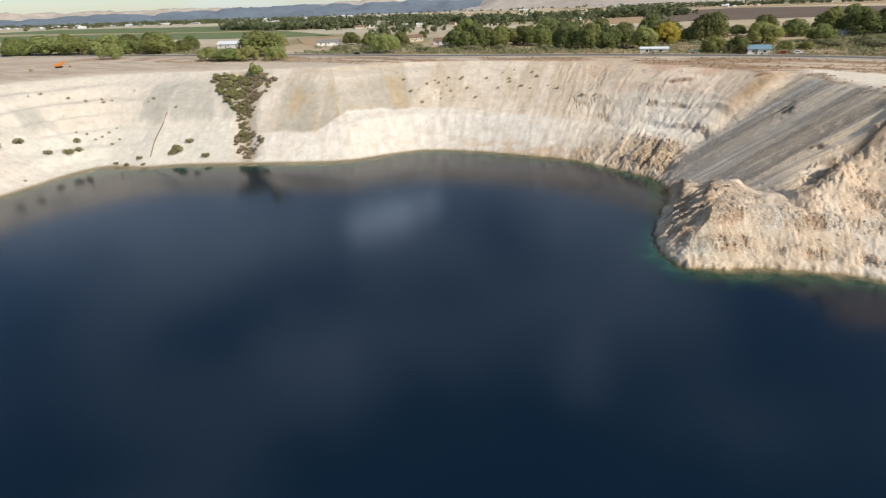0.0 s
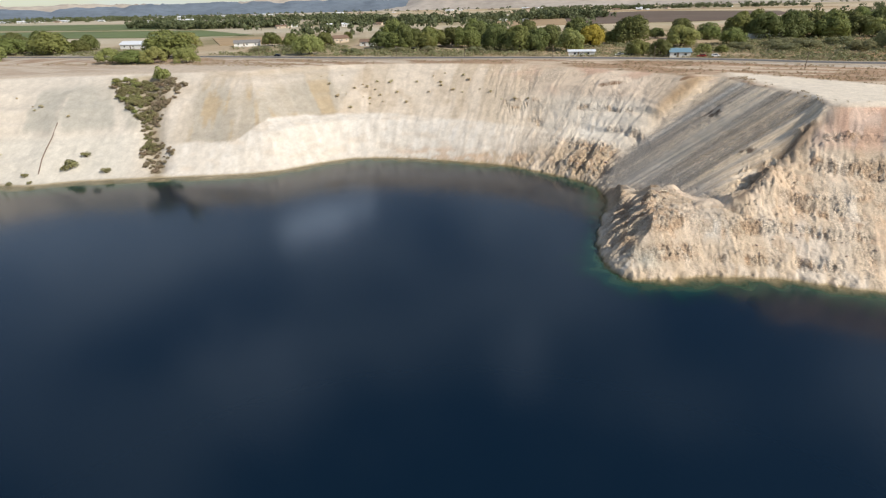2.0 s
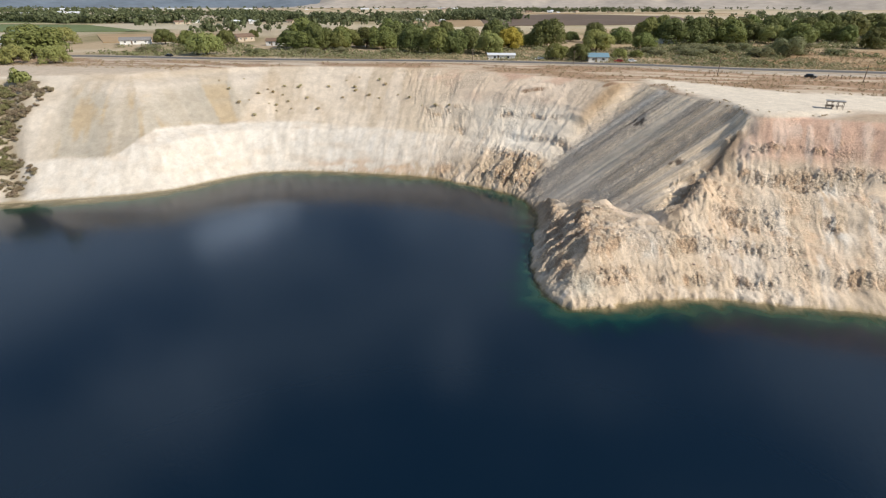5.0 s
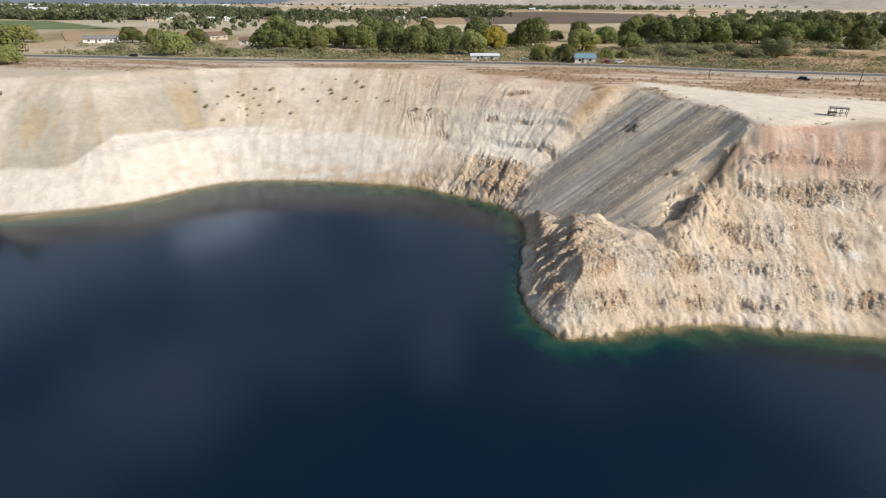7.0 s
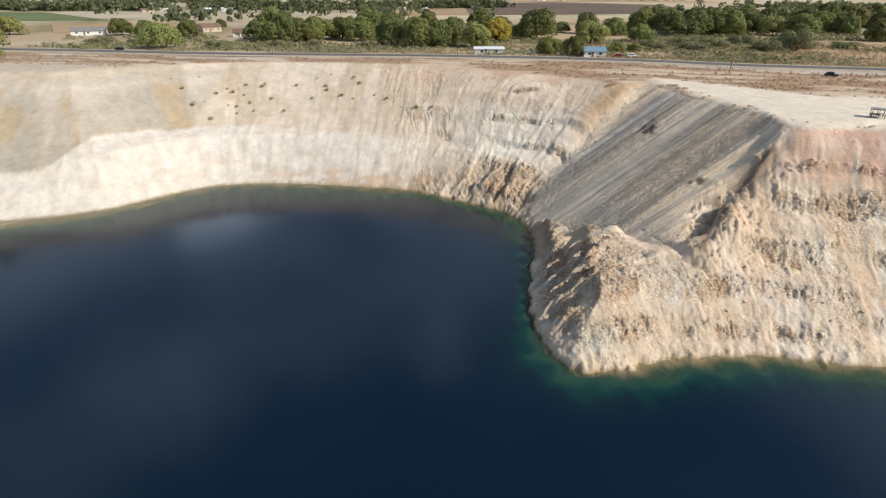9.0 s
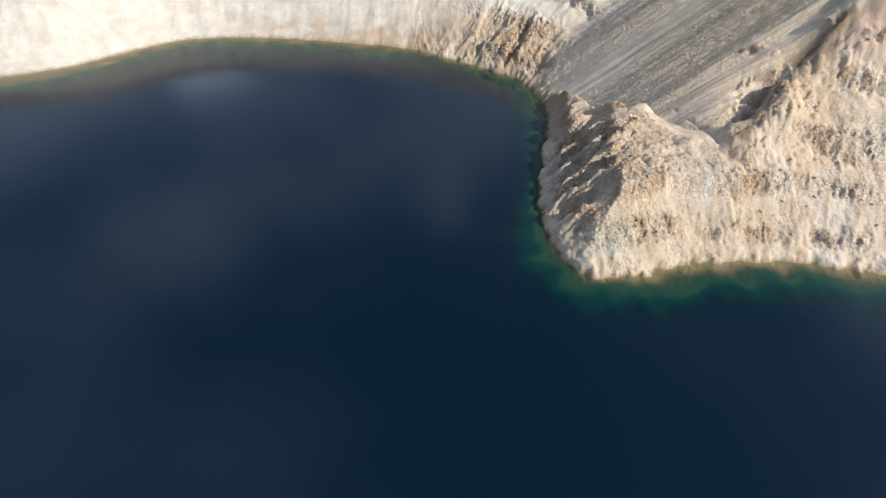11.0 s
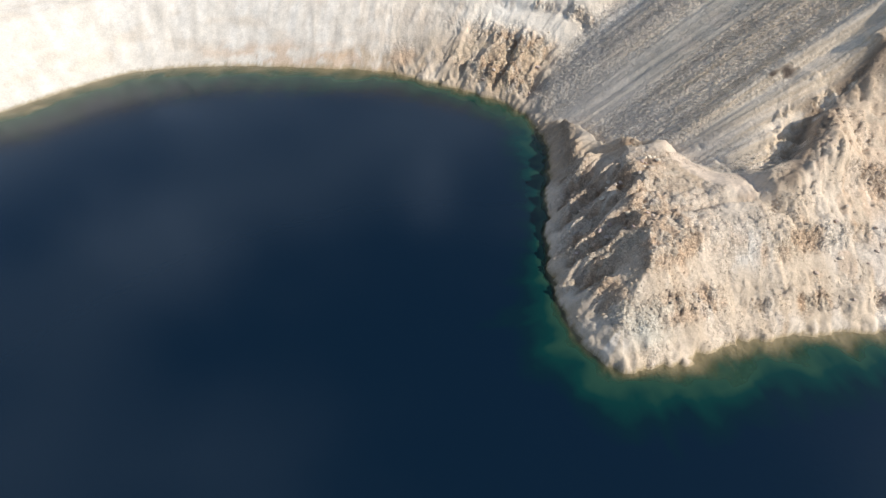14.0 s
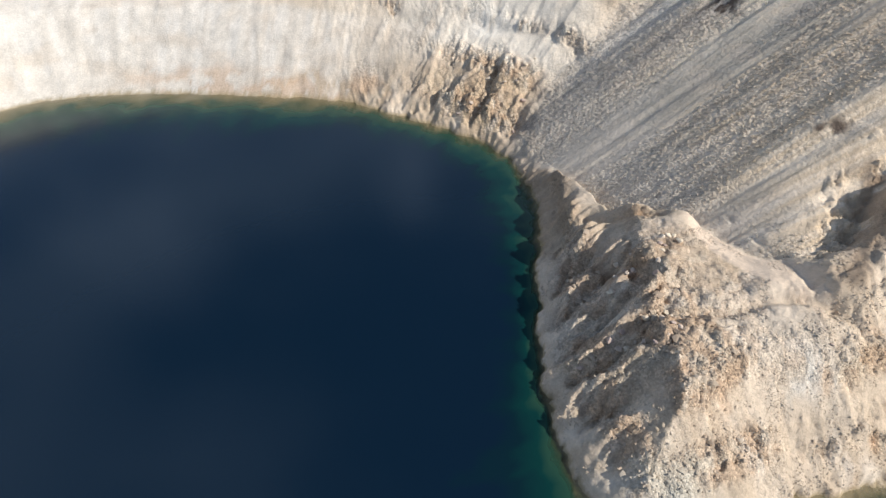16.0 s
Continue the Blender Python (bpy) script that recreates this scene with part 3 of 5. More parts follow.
    z = z + np.maximum(0, high + 1.2 - z) * step(-1.5 - 9 * np.exp(-((x - 119) ** 2 + (y - 135.5) ** 2) / 70), 1.5, np.where(within, edge, -edge))
    soft = 0.5
    z = -soft * np.logaddexp(-z / soft, -high / soft)
    # below the water
    ledge = 0.5 - 0.2 * step(195, 205, y) + 1.6 * np.exp(-((x - 55) ** 2) / (2 * 9**2) - ((y - 143) ** 2) / (2 * 19**2)) + 0.4 * corner - 0.22 * step(-15, -60, x) - 0.2 * np.exp(-((x - 66) ** 2 + (y - 106) ** 2) / 60) + 0.5 * (fbm(x / 3, y / 3, 52, 3) - 0.5)
    ledge = np.maximum(ledge, 0.08)
    bed_z = np.maximum(-40, np.where(d > -5, ledge * d, -5 * ledge + (1.5 - 0.75 * step(195, 205, y)) * (d + 5))) + (fbm(x / 5, y / 5, 51, 4) - 0.5) * 1.6 * step(0, -4, d)
    z = np.where(d < 0, bed_z, z)
    return z, d, s, climb, hard * slope, spoil * (z < 33.6), across, down, bed + 0.45 * cliff + 0.5 * west * (1 - saddle)


ROAD = np.array([(-700, 600), (-420, 470), (-202, 386), (-107, 356), (-15, 315), (81, 281.5), (153, 247), (189, 220.5), (238, 193), (420, 90), (900, -180)], float)


def height(x, y):
    return float(land(np.array([x]), np.array([y]))[0][0])


def soil_colour(x, y, z, d, s, climb, hard, spoil, across, down, bed):
    """Base colours of the beds, the tips and the plain, with some shade painted in."""
    def paint(col, colour, amount):
        return col + (np.array(colour) - col) * np.clip(amount, 0, 1)[..., None]

    col = np.broadcast_to(np.array([0.50, 0.415, 0.315]), (*x.shape, 3)).copy()
    streak = fbm(s / 5, d / 45, 71, 4)
    blot = fbm(x / 9, y / 9, 72, 4)
    col = paint(col, (0.60, 0.515, 0.415), step(0.40, 0.62, streak))
    col = paint(col, (0.46, 0.365, 0.26), step(0.54, 0.72, blot) * 0.5)
    # pale beds of the corner wall, lightened further in place of stronger sun
    col = paint(col, (0.74, 0.68, 0.585), np.exp(-((x - 80) ** 2 + (y - 205) ** 2) / (2 * 24**2)) * step(6, 11, z) * step(28, 23, z) * 0.95)
    col = paint(col, (0.66, 0.555, 0.455), np.exp(-((x - 82) ** 2 + (y - 212) ** 2) / (2 * 26**2)) * step(22, 27, z) * 0.7)
    col = paint(col, (0.575, 0.535, 0.475), step(-60, -110, x) * 0.6)
    # white lime lip along the far shore
    lip = np.interp(x, [-95, -64, -51, -24, 12, 45, 80], [9.3, 10.2, 16.6, 15.8, 14.2, 13.2, 11.0]) + 1.6 * (fbm(s / 9, s * 0 + 3, 73, 4) - 0.5)
    far = step(-100, -92, x) * step(80, 40, x) * step(205, 214, y)
    lime = far * step(0.6, -0.3, z - lip)
    col = paint(col, (0.615, 0.56, 0.485), lime * 0.92)
    col = paint(col, (0.66, 0.615, 0.55), lime * step(0.5, 0.66, fbm(s / 1.6, d / 6, 101, 4, 0.6)) * 0.6)
    col = paint(col, (0.57, 0.485, 0.39), lime * step(0.52, 0.7, fbm(s / 9, z / 2, 74, 4)) * 0.6)
    col = paint(col, (0.46, 0.35, 0.24), step(22, 40, x) * step(68, 60, x) * step(4.2, 2.6, z + 3 * (streak - 0.5)) * step(0.36, 0.52, fbm(s / 2.5, z / 1.5, 103, 4)) * step(200, 205, y) * 0.8)
    col = paint(col, (0.42, 0.355, 0.285), step(0, 45, x) * step(200, 207, y) * step(0.58, 0.68, fbm(s / 0.9, d / 16, 119, 3)) * 0.4)
    col = paint(col, (0.50, 0.36, 0.25), step(-10, 20, x) * step(74, 66, x) * step(205, 209, y) * step(5.5, 3, z + 2.5 * (streak - 0.5)) * step(0.46, 0.6, fbm(s / 4, z / 1.2, 120, 4)) * 0.7)
    # grey sandy talus above it, with ochre streaks
    sand = far * step(-90, -78, x) * step(-17, -23, x + 4 * (blot - 0.5) - 0.35 * (d - 25)) * step(-0.2, 0.8, z - lip) * step(33, 29, z)
    col = paint(col, (0.37, 0.335, 0.275), sand * (0.5 + 0.9 * fbm(s / 6, d / 40, 75, 4) - 0.2))
    col = paint(col, (0.42, 0.31, 0.175), sand * step(0.52, 0.68, fbm(s / 3.5, d / 16, 76, 4)) * 0.6)
    col = paint(col, (0.57, 0.50, 0.42), sand * step(24, 31, z + 8 * (streak - 0.5)) * 0.8)
    left = step(-96, -112, x) * step(200, 215, y)
    col = paint(col, (0.37, 0.35, 0.30), left * step(13, 17, z) * step(33, 28, z) * step(0.45, 0.62, fbm(s / 10, d / 40, 77, 3)) * 0.8)
    col = paint(col, (0.56, 0.53, 0.46), left * step(15, 11, z) * 0.6)
    # reddish beds near the top of the corner and of the bank
    red = step(45, 75, x) * step(22, 29, z) * step(0.42, 0.6, fbm(x / 16, y / 16, 78, 4)) + 1.2 * step(108, 118, x) * step(135, 131, y) * step(21, 27, z + 6 * (blot - 0.5))
    col = paint(col, (0.52, 0.36, 0.275), np.minimum(red, 1) * 0.85)
    tan, _, _ = to_line(x, y, np.array([(103, 191), (113, 196), (125, 201)], float), False)
    col = paint(col, (0.36, 0.255, 0.155), np.exp(-(tan / 4.2) ** 2) * 1.2 * (1 - spoil))
    col = paint(col, (0.49, 0.385, 0.27), np.exp(-((x - 74) ** 2 + (y - 190) ** 2) / (2 * 9**2)) * step(12, 9, z) * step(0.22, 0.45, fbm(x / 2.5, y / 2.5, 91, 4)) * 1.1)
    # the notch at the spoil foot: its cave-like shade is painted dark
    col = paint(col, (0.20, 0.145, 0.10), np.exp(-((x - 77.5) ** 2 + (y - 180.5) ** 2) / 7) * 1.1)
    # dark brown along the faces of the two rim ledges
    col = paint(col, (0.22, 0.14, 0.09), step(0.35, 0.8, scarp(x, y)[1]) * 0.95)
    # crumbling beds: rusty and dark stones
    fan = np.exp(-((x - 112) ** 2) / (2 * 28**2) - ((y - 112) ** 2) / (2 * 16**2))
    col = paint(col, (0.565, 0.465, 0.355), fan * 0.85 * (1 - np.clip(bed * 1.5, 0, 1)))
    col = paint(col, (0.56, 0.38, 0.295), step(106, 117, x) * step(137, 132, y) * step(22, 26.5, z + 5 * (blot - 0.5)) * 0.85)
    col = paint(col, (0.62, 0.42, 0.28), fan * step(0.63, 0.72, fbm(s / 3.5, d / 5, 95, 3)) * 0.3)
    col = paint(col, (0.66, 0.62, 0.56), fan * step(0.6, 0.72, fbm(s / 3, d / 9, 96, 3)) * 0.6)
    col = paint(col, (0.435, 0.315, 0.215), np.clip(hard * 1.5, 0, 1) * np.minimum(bed, 1) * step(0.40, 0.54, fbm(x / 1.5, y / 1.5, 79, 4)) * 0.8)
    col = paint(col, (0.60, 0.54, 0.46), hard * step(0.56, 0.7, fbm(s / 3, d / 12, 80, 4)) * 0.6)
    col = paint(col, (0.50, 0.34, 0.22), hard * step(0.66, 0.74, fbm(x / 3, y / 3, 81, 3)) * 0.5)
    col = paint(col, (0.52, 0.55, 0.50), hard * np.exp(-(((x - 60) / 4) ** 2 + ((y - 114) / 3) ** 2)) * 1.1)
    for px, py, wide in ((55.8, 115.4, 2.2), (78.6, 119.0, 2.6), (127, 118, 3.2), (122, 108, 3.0), (80, 204, 3.5), (88, 189, 2.5)):
        col = paint(col, (0.68, 0.66, 0.61), np.exp(-((x - px) ** 2 + (y - py) ** 2) / wide**2) * step(0.36, 0.56, fbm(s / 1.6, d / 5, 115, 3)) * 0.8)
    # the spur's west face: brown rubble, toned down as well for its shaded side
    west = np.exp(-((x - 64) ** 2) / (2 * 8**2) - ((y - 140) ** 2) / (2 * 20**2)) * step(80, 76, x)
    col = paint(col, (0.46, 0.375, 0.29), west * (0.1 + 0.4 * step(0.4, 0.6, fbm(x / 3, y / 2, 98, 4))))
    # the spur neck above the water: shadow of its steep side, put into the colour
    col = paint(col, (0.34, 0.26, 0.185), np.exp(-((y - 164) / 14) ** 4) * step(7, 4, d) * step(82, 78, x) * 0.8)
    # spots of dark rubble, with the crag shadows among them painted in
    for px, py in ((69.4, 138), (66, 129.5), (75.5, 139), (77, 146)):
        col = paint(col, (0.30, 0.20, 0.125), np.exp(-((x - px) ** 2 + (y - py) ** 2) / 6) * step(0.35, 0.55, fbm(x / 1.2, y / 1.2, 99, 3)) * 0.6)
    crest = np.exp(-((x - 83.5) ** 2 / 18 + (y - 134 + 1.2 * (x - 83.5)) ** 2 / 75)) * (1 - spoil)
    col = paint(col, (0.63, 0.525, 0.42), step(0.35, 0.6, crest))
    # the grey spoil slope with bands of coarse stones
    band = fbm(across / 5.5, down / 60, 82, 4)
    fine = fbm(across / 1.1, down / 25, 88, 4, 0.6)
    grey = paint(np.broadcast_to(np.array([0.70, 0.58, 0.43]), col.shape).copy(), (0.63, 0.535, 0.425), step(0.44, 0.58, band))
    grey = paint(grey, (0.72, 0.60, 0.455), step(0.50, 0.34, band) * 0.8)
    grey = paint(grey, (0.61, 0.485, 0.345), step(176, 158, across - 0.1 * down) * step(8, 22, down) * 0.8)
    grey = paint(grey, (0.47, 0.405, 0.335), step(0.56, 0.66, fbm(across / 1.9, down / 70, 104, 4, 0.6)) * 0.65)
    grey = paint(grey, (0.78, 0.67, 0.54), step(0.55, 0.66, fine) * 0.6)
    grey = paint(grey, (0.82, 0.72, 0.60), step(0.60, 0.68, fbm(across / 0.75, down / 45, 105, 3, 0.6)) * step(176, 166, across) * 0.5)
    sway = across + 1.6 * (fbm(across / 4, down / 22, 122, 3) - 0.5)
    grey = paint(grey, (0.80, 0.68, 0.53), step(175, 177.5, sway) * step(183, 180.5, sway) * step(8, 16, down) * (0.35 + 0.6 * step(0.45, 0.6, fbm(sway / 0.8, down / 50, 123, 3))))
    grey = paint(grey, (0.43, 0.385, 0.335), np.exp(-((sway - 184.6) / 1.5) ** 2) * 0.7 + np.exp(-((sway - 172.8) / 2.2) ** 2) * step(12, 20, down) * 0.65 + np.exp(-((sway - 165.5) / 1.2) ** 2) * step(18, 26, down) * 0.4)
    grey = paint(grey, (0.82, 0.70, 0.55), step(163, 160, sway) * step(17, 27, down) * step(0.5, 0.62, fbm(sway / 0.7, down / 60, 124, 3)) * 0.7)
    grey = paint(grey, (0.68, 0.62, 0.54), np.exp(-((across - 193) / 3.5) ** 2))
    grey = paint(grey, (0.58, 0.465, 0.345), np.exp(-((across - 160) / 9) ** 2) * step(20, 42, down) * 0.4)
    grey = paint(grey, (0.43, 0.39, 0.325), np.exp(-((across - 173) / 5) ** 2) * 0.7 * step(0.35, 0.6, fbm(x / 3, y / 6, 83, 3)))
    # shade of the hollow painted into the slope, and two small dark marks
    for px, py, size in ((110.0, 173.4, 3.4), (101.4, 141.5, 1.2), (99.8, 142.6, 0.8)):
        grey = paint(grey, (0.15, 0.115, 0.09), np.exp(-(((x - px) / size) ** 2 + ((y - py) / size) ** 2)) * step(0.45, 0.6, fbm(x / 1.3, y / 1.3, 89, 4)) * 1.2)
    # the cut beside the bank: dark rubble, deepened to stand in for its shadow
    cut, _, _ = to_line(x, y, np.array([(89, 124.5), (96, 128.5), (103, 132.8), (109, 134), (114, 135.5)], float), False)
    grey = paint(grey, (0.25, 0.185, 0.13), np.exp(-(cut / (2.4 + 1.8 * np.exp(-((x - 100) / 4) ** 2))) ** 2) * step(0.32, 0.5, fbm(x / 2.4, y / 2.4, 102, 4)) * 1.1)
    grey = paint(grey, (0.54, 0.485, 0.415), step(26, 12, down) * step(134, 146, across) * 0.75)
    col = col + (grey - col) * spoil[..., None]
    # the same rubble and painted shadow, carried past the edge of the spoil
    col = paint(col, (0.27, 0.20, 0.14), np.exp(-(cut / 1.5) ** 2) * (1 - spoil) * (d > 3) * 0.8)
    # wet edge and drowned ledges
    col = paint(col, (0.30, 0.235, 0.13), step(0.5, 0.1, z) * 0.8)
    col = paint(col, (0.16, 0.13, 0.05), step(-0.3, -1.5, z) * 0.6)
    # the plain: bare rim, chalky pad, scrubby flats, dry ground beyond the road
    top = step(33.1, 33.7, z) * (d > 5)
    road, _, _ = to_line(x, y, ROAD, False)
    gully, _, _ = to_line(x, y, GULLY, False)
    col = paint(col, (0.31, 0.25, 0.16), np.exp(-(gully / (3.5 + 8 * step(245, 262, y))) ** 2) * step(33.6, 32, z) * 0.75)
    beyond = (y > np.interp(x, ROAD[:, 0], ROAD[:, 1]))
    flat = paint(np.broadcast_to(np.array([0.48, 0.40, 0.315]), col.shape).copy(), (0.29, 0.185, 0.115), step(0.38, 0.54, 0.05 * step(90, 130, x) + fbm((x * 0.9 - y * 0.45) / 26, (y * 0.9 + x * 0.45) / 4, 84, 5)) * np.where(x > 70, step(30, 55, d), np.maximum(step(46, 30, road), 0.45 * step(-110, -150, x) * step(64, 76, d))) * 0.8)
    flat = paint(flat, (0.42, 0.375, 0.32), step(9, 6, road - 6 * step(130, 170, x)))
    wild = paint(np.broadcast_to(np.array([0.40, 0.31, 0.205]), col.shape).copy(), (0.235, 0.20, 0.11), step(0.42, 0.6, fbm(x / 40, y / 40, 85, 5)))
    wild = paint(wild, (0.33, 0.215, 0.12), step(120, 190, x) * step(330, 250, y) * step(0.4, 0.58, fbm(x / 22, y / 10, 118, 4)) * 0.8)
    wild = paint(wild, (0.47, 0.39, 0.285), step(0.62, 0.7, fbm(x / 60, y / 25, 86, 4)))
    # far ground paled with distance, haze put into the colour
    wild = paint(wild, (0.47, 0.415, 0.315), step(430, 640, y) * step(0.36, 0.6, fbm(x / 120, y / 60, 121, 4)) * 0.9)
    flat = np.where((beyond & (road > 7))[..., None], wild, flat)
    edge, _, within = to_line(x, y, PAD)
    pad = step(-7, 0.5, np.where(within, edge, -edge) + 4 * (fbm(x / 6, y / 6, 90, 3) - 0.5))
    flat = paint(flat, (0.64, 0.585, 0.50), pad)
    col = col + (flat - col) * top[..., None]
    warm = step(20, 70, x)[..., None] * (1 - 0.2 * spoil[..., None])
    return col * (np.array([1.01, 1.0, 0.99]) * (1 - warm) + np.array([1.07, 1.02, 0.965]) * warm) * (0.945 + 0.16 * fbm(x / 0.9, y / 0.9, 87, 2))[..., None]


def rubble_share(x, y, z, d, s, climb, hard, spoil, across, down, bed):
    """How stony the surface is: bare sand 0, broken rock 1."""
    band = fbm(across / 5.5, down / 60, 82, 4)
    share = 0.05 + 0.8 * np.clip(hard * 1.4, 0, 1) * np.clip(0.1 + bed, 0, 1)
    share = share + 0.4 * step(0.54, 0.68, fbm(x / 6, y / 6, 100, 3)) * step(40, 60, x)
    share = share * (1 - spoil) + spoil * (0.15 + 0.35 * step(0.42, 0.56, band + 0.1 * step(34, 8, down)))
    crest = np.exp(-((x - 83.5) ** 2 / 18 + (y - 134 + 1.2 * (x - 83.5)) ** 2 / 75)) * (1 - spoil)
    return np.clip(np.where(z > 33.6, 0.1, share * (1 - 0.8 * step(0.3, 0.6, crest))), 0, 1)


def spaced(stops):
    """Grid lines from stretches of (end, step); the first is (start, None)."""
    out = [stops[0][0]]
    for end, gap in stops[1:]:
        n = max(1, round((end - out[-1]) / gap))
        out += list(np.linspace(out[-1], end, n + 1)[1:])
    return np.array(out)


far_out = lambda a, sign: [(a + sign * (1.28**k - 1) * 45) for k in range(1, 19)]
gx = np.r_[np.array(far_out(-262, -1))[::-1], spaced([(-262, None), (-180, 1.6), (-60, 0.9), (48, 0.7), (50, 0.4), (104, 0.22), (134, 0.3), (170, 0.8), (262, 1.6)]), far_out(262, 1)]
gy = np.r_[np.array(far_out(-220, -1))[::-1], spaced([(-220, None), (85, 8.0), (98, 1.0), (160, 0.24), (206, 0.32), (290, 0.7), (345, 1.5)]), far_out(345, 1)]
X, Y = np.meshgrid(gx, gy)
jolt = np.random.default_rng(2)
X = X + np.gradient(gx)[None, :] * jolt.uniform(-0.36, 0.36, X.shape) * (abs(X - 20) < 240)
Y = Y + np.gradient(gy)[:, None] * jolt.uniform(-0.36, 0.36, Y.shape) * (abs(Y - 220) < 120)
facts = land(X.ravel(), Y.ravel())
Z = facts[0]
nx, ny = len(gx), len(gy)
at = np.arange(nx * ny).reshape(ny, nx)
quads = np.stack([at[:-1, :-1], at[:-1, 1:], at[1:, 1:], at[1:, :-1]], -1).reshape(-1, 4)
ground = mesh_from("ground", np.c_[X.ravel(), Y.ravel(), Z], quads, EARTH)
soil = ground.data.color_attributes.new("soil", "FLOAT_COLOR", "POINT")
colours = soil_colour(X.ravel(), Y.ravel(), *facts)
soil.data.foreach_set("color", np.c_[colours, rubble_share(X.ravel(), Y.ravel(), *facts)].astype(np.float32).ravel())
tagged(ground, "pale chalky open-pit walls and dry scrubby plain", "ground", kind="structure")

# the lake
wx, wy = spaced([(-240, None), (-180, 4), (40, 1.6), (125, 0.6), (165, 1.2), (240, 6)]), spaced([(-190, None), (50, 6), (98, 0.8), (240, 0.8)])
WX, WY = np.meshgrid(wx, wy)
under = land(WX.ravel(), WY.ravel())
deep = under[0] * (0.55 + 0.9 * fbm(under[2] / 1.6, under[1] / 14, 97, 3))
at = np.arange(WX.size).reshape(WX.shape)
quads = np.stack([at[:-1, :-1], at[:-1, 1:], at[1:, 1:], at[1:, :-1]], -1).reshape(-1, 4)
quads = quads[(deep[quads] < 0.6).any(1)]
lake = mesh_from("water", np.c_[WX.ravel(), WY.ravel(), np.zeros(WX.size)], quads, WATER, smooth=True)
depth = lake.data.attributes.new("depth", "FLOAT", "POINT")
depth.data.foreach_set("value", np.maximum(0, -deep).astype(np.float32))
tagged(lake, "deep blue still lake filling the mine pit, turquoise along the shore", "water", kind="structure")


# ---- road, fields, hills ----
def ribbon(name, line, half, lift, mat, crown=0.0):
    """A strip of even width along a line, with sloping shoulders, that follows the ground."""
    p = []
    for a, b in zip(line, line[1:]):
        n = max(1, int(np.linalg.norm(b - a) / 6))
        p += [a + (b - a) * k / n for k in range(n)]
    p = np.array(p + [line[-1]])
    way = np.gradient(p, axis=0)
    side = np.c_[-way[:, 1], way[:, 0]] / np.linalg.norm(way, axis=1)[:, None]
    rows = []
    for off, up in ((-half - 0.5, -0.25), (-half, 0), (0, crown), (half, 0), (half + 0.5, -0.25)):
        q = p + side * off
        rows.append(np.c_[q, np.full(len(q), PLAIN + lift + up)])
    v = np.stack(rows, 1).reshape(-1, 3)
    at = np.arange(len(v)).reshape(-1, 5)
    f = np.stack([at[:-1, :-1], at[1:, :-1], at[1:, 1:], at[:-1, 1:]], -1).reshape(-1, 4)
    return mesh_from(name, v, f[:, ::-1], mat)


smooth_road = rounded(ROAD, 6)[: 6 * (len(ROAD) - 1)]
smooth_road = smooth_road[6:-6]
shoulder = ribbon("pavement", smooth_road, 6.6, 0.34, GRAVEL, 0.02)
tagged(shoulder, "dusty gravel shoulders along the highway", "road shoulder", kind="structure")
road = ribbon("road", smooth_road, 3.9, 0.40, ASPHALT, 0.06)
tagged(road, "grey two-lane asphalt highway beside the pit", "road", kind="structure")


def sheet(name, corners, mat, label, lift):
    """A flat piece of farmland laid on the plain, with a low edge."""
    bm = bmesh.new()
    f = bm.faces.new([bm.verts.new((x, y, PLAIN + lift)) for x, y in corners])
    if f.normal.z < 0:
        f.normal_flip()
    up = bmesh.ops.extrude_face_region(bm, geom=[f])
    bmesh.ops.translate(bm, vec=(0, 0, -lift - 0.5), verts=[v for v in up["geom"] if isinstance(v, bmesh.types.BMVert)])
    bmesh.ops.recalc_face_normals(bm, faces=bm.faces)
    ob = part(name, bm, mat)
    return tagged(ob, label, "field", kind="structure")


sheet("field_1", [(-760, 840), (-240, 640), (-140, 640), (-250, 830), (-980, 1120)], CROP, "flat field of low green crop", 0.5)
sheet("field_2", [(-1350, 1480), (-440, 960), (-250, 930), (-390, 1290), (-1250, 1750)], CROP, "distant strip of green crop", 0.5)
sheet("field_3", [(-985, 1135), (-255, 840), (-250, 915), (-445, 945), (-1340, 1460)], PALE_CROP, "pale stubble strip between the green fields", 0.5)
sheet("field_4", [(245, 690), (250, 730), (430, 1290), (720, 1410), (840, 1110), (700, 890), (470, 690)], PLOUGHED, "dark brown ploughed field", 0.5)
sheet("field_5", [(120, 690), (238, 690), (425, 1300), (200, 1000)], TAN, "dry tan fallow field", 0.5)
sheet("field_6", [(440, 1420), (860, 1500), (1260, 1400), (1320, 1520), (860, 1640), (440, 1560)], TAN, "orange-tan fallow strip", 0.5)
sheet("field_7", [(-130, 470), (-60, 470), (-30, 560), (-170, 590)], TAN, "bare sandy yard behind the house", 0.5)


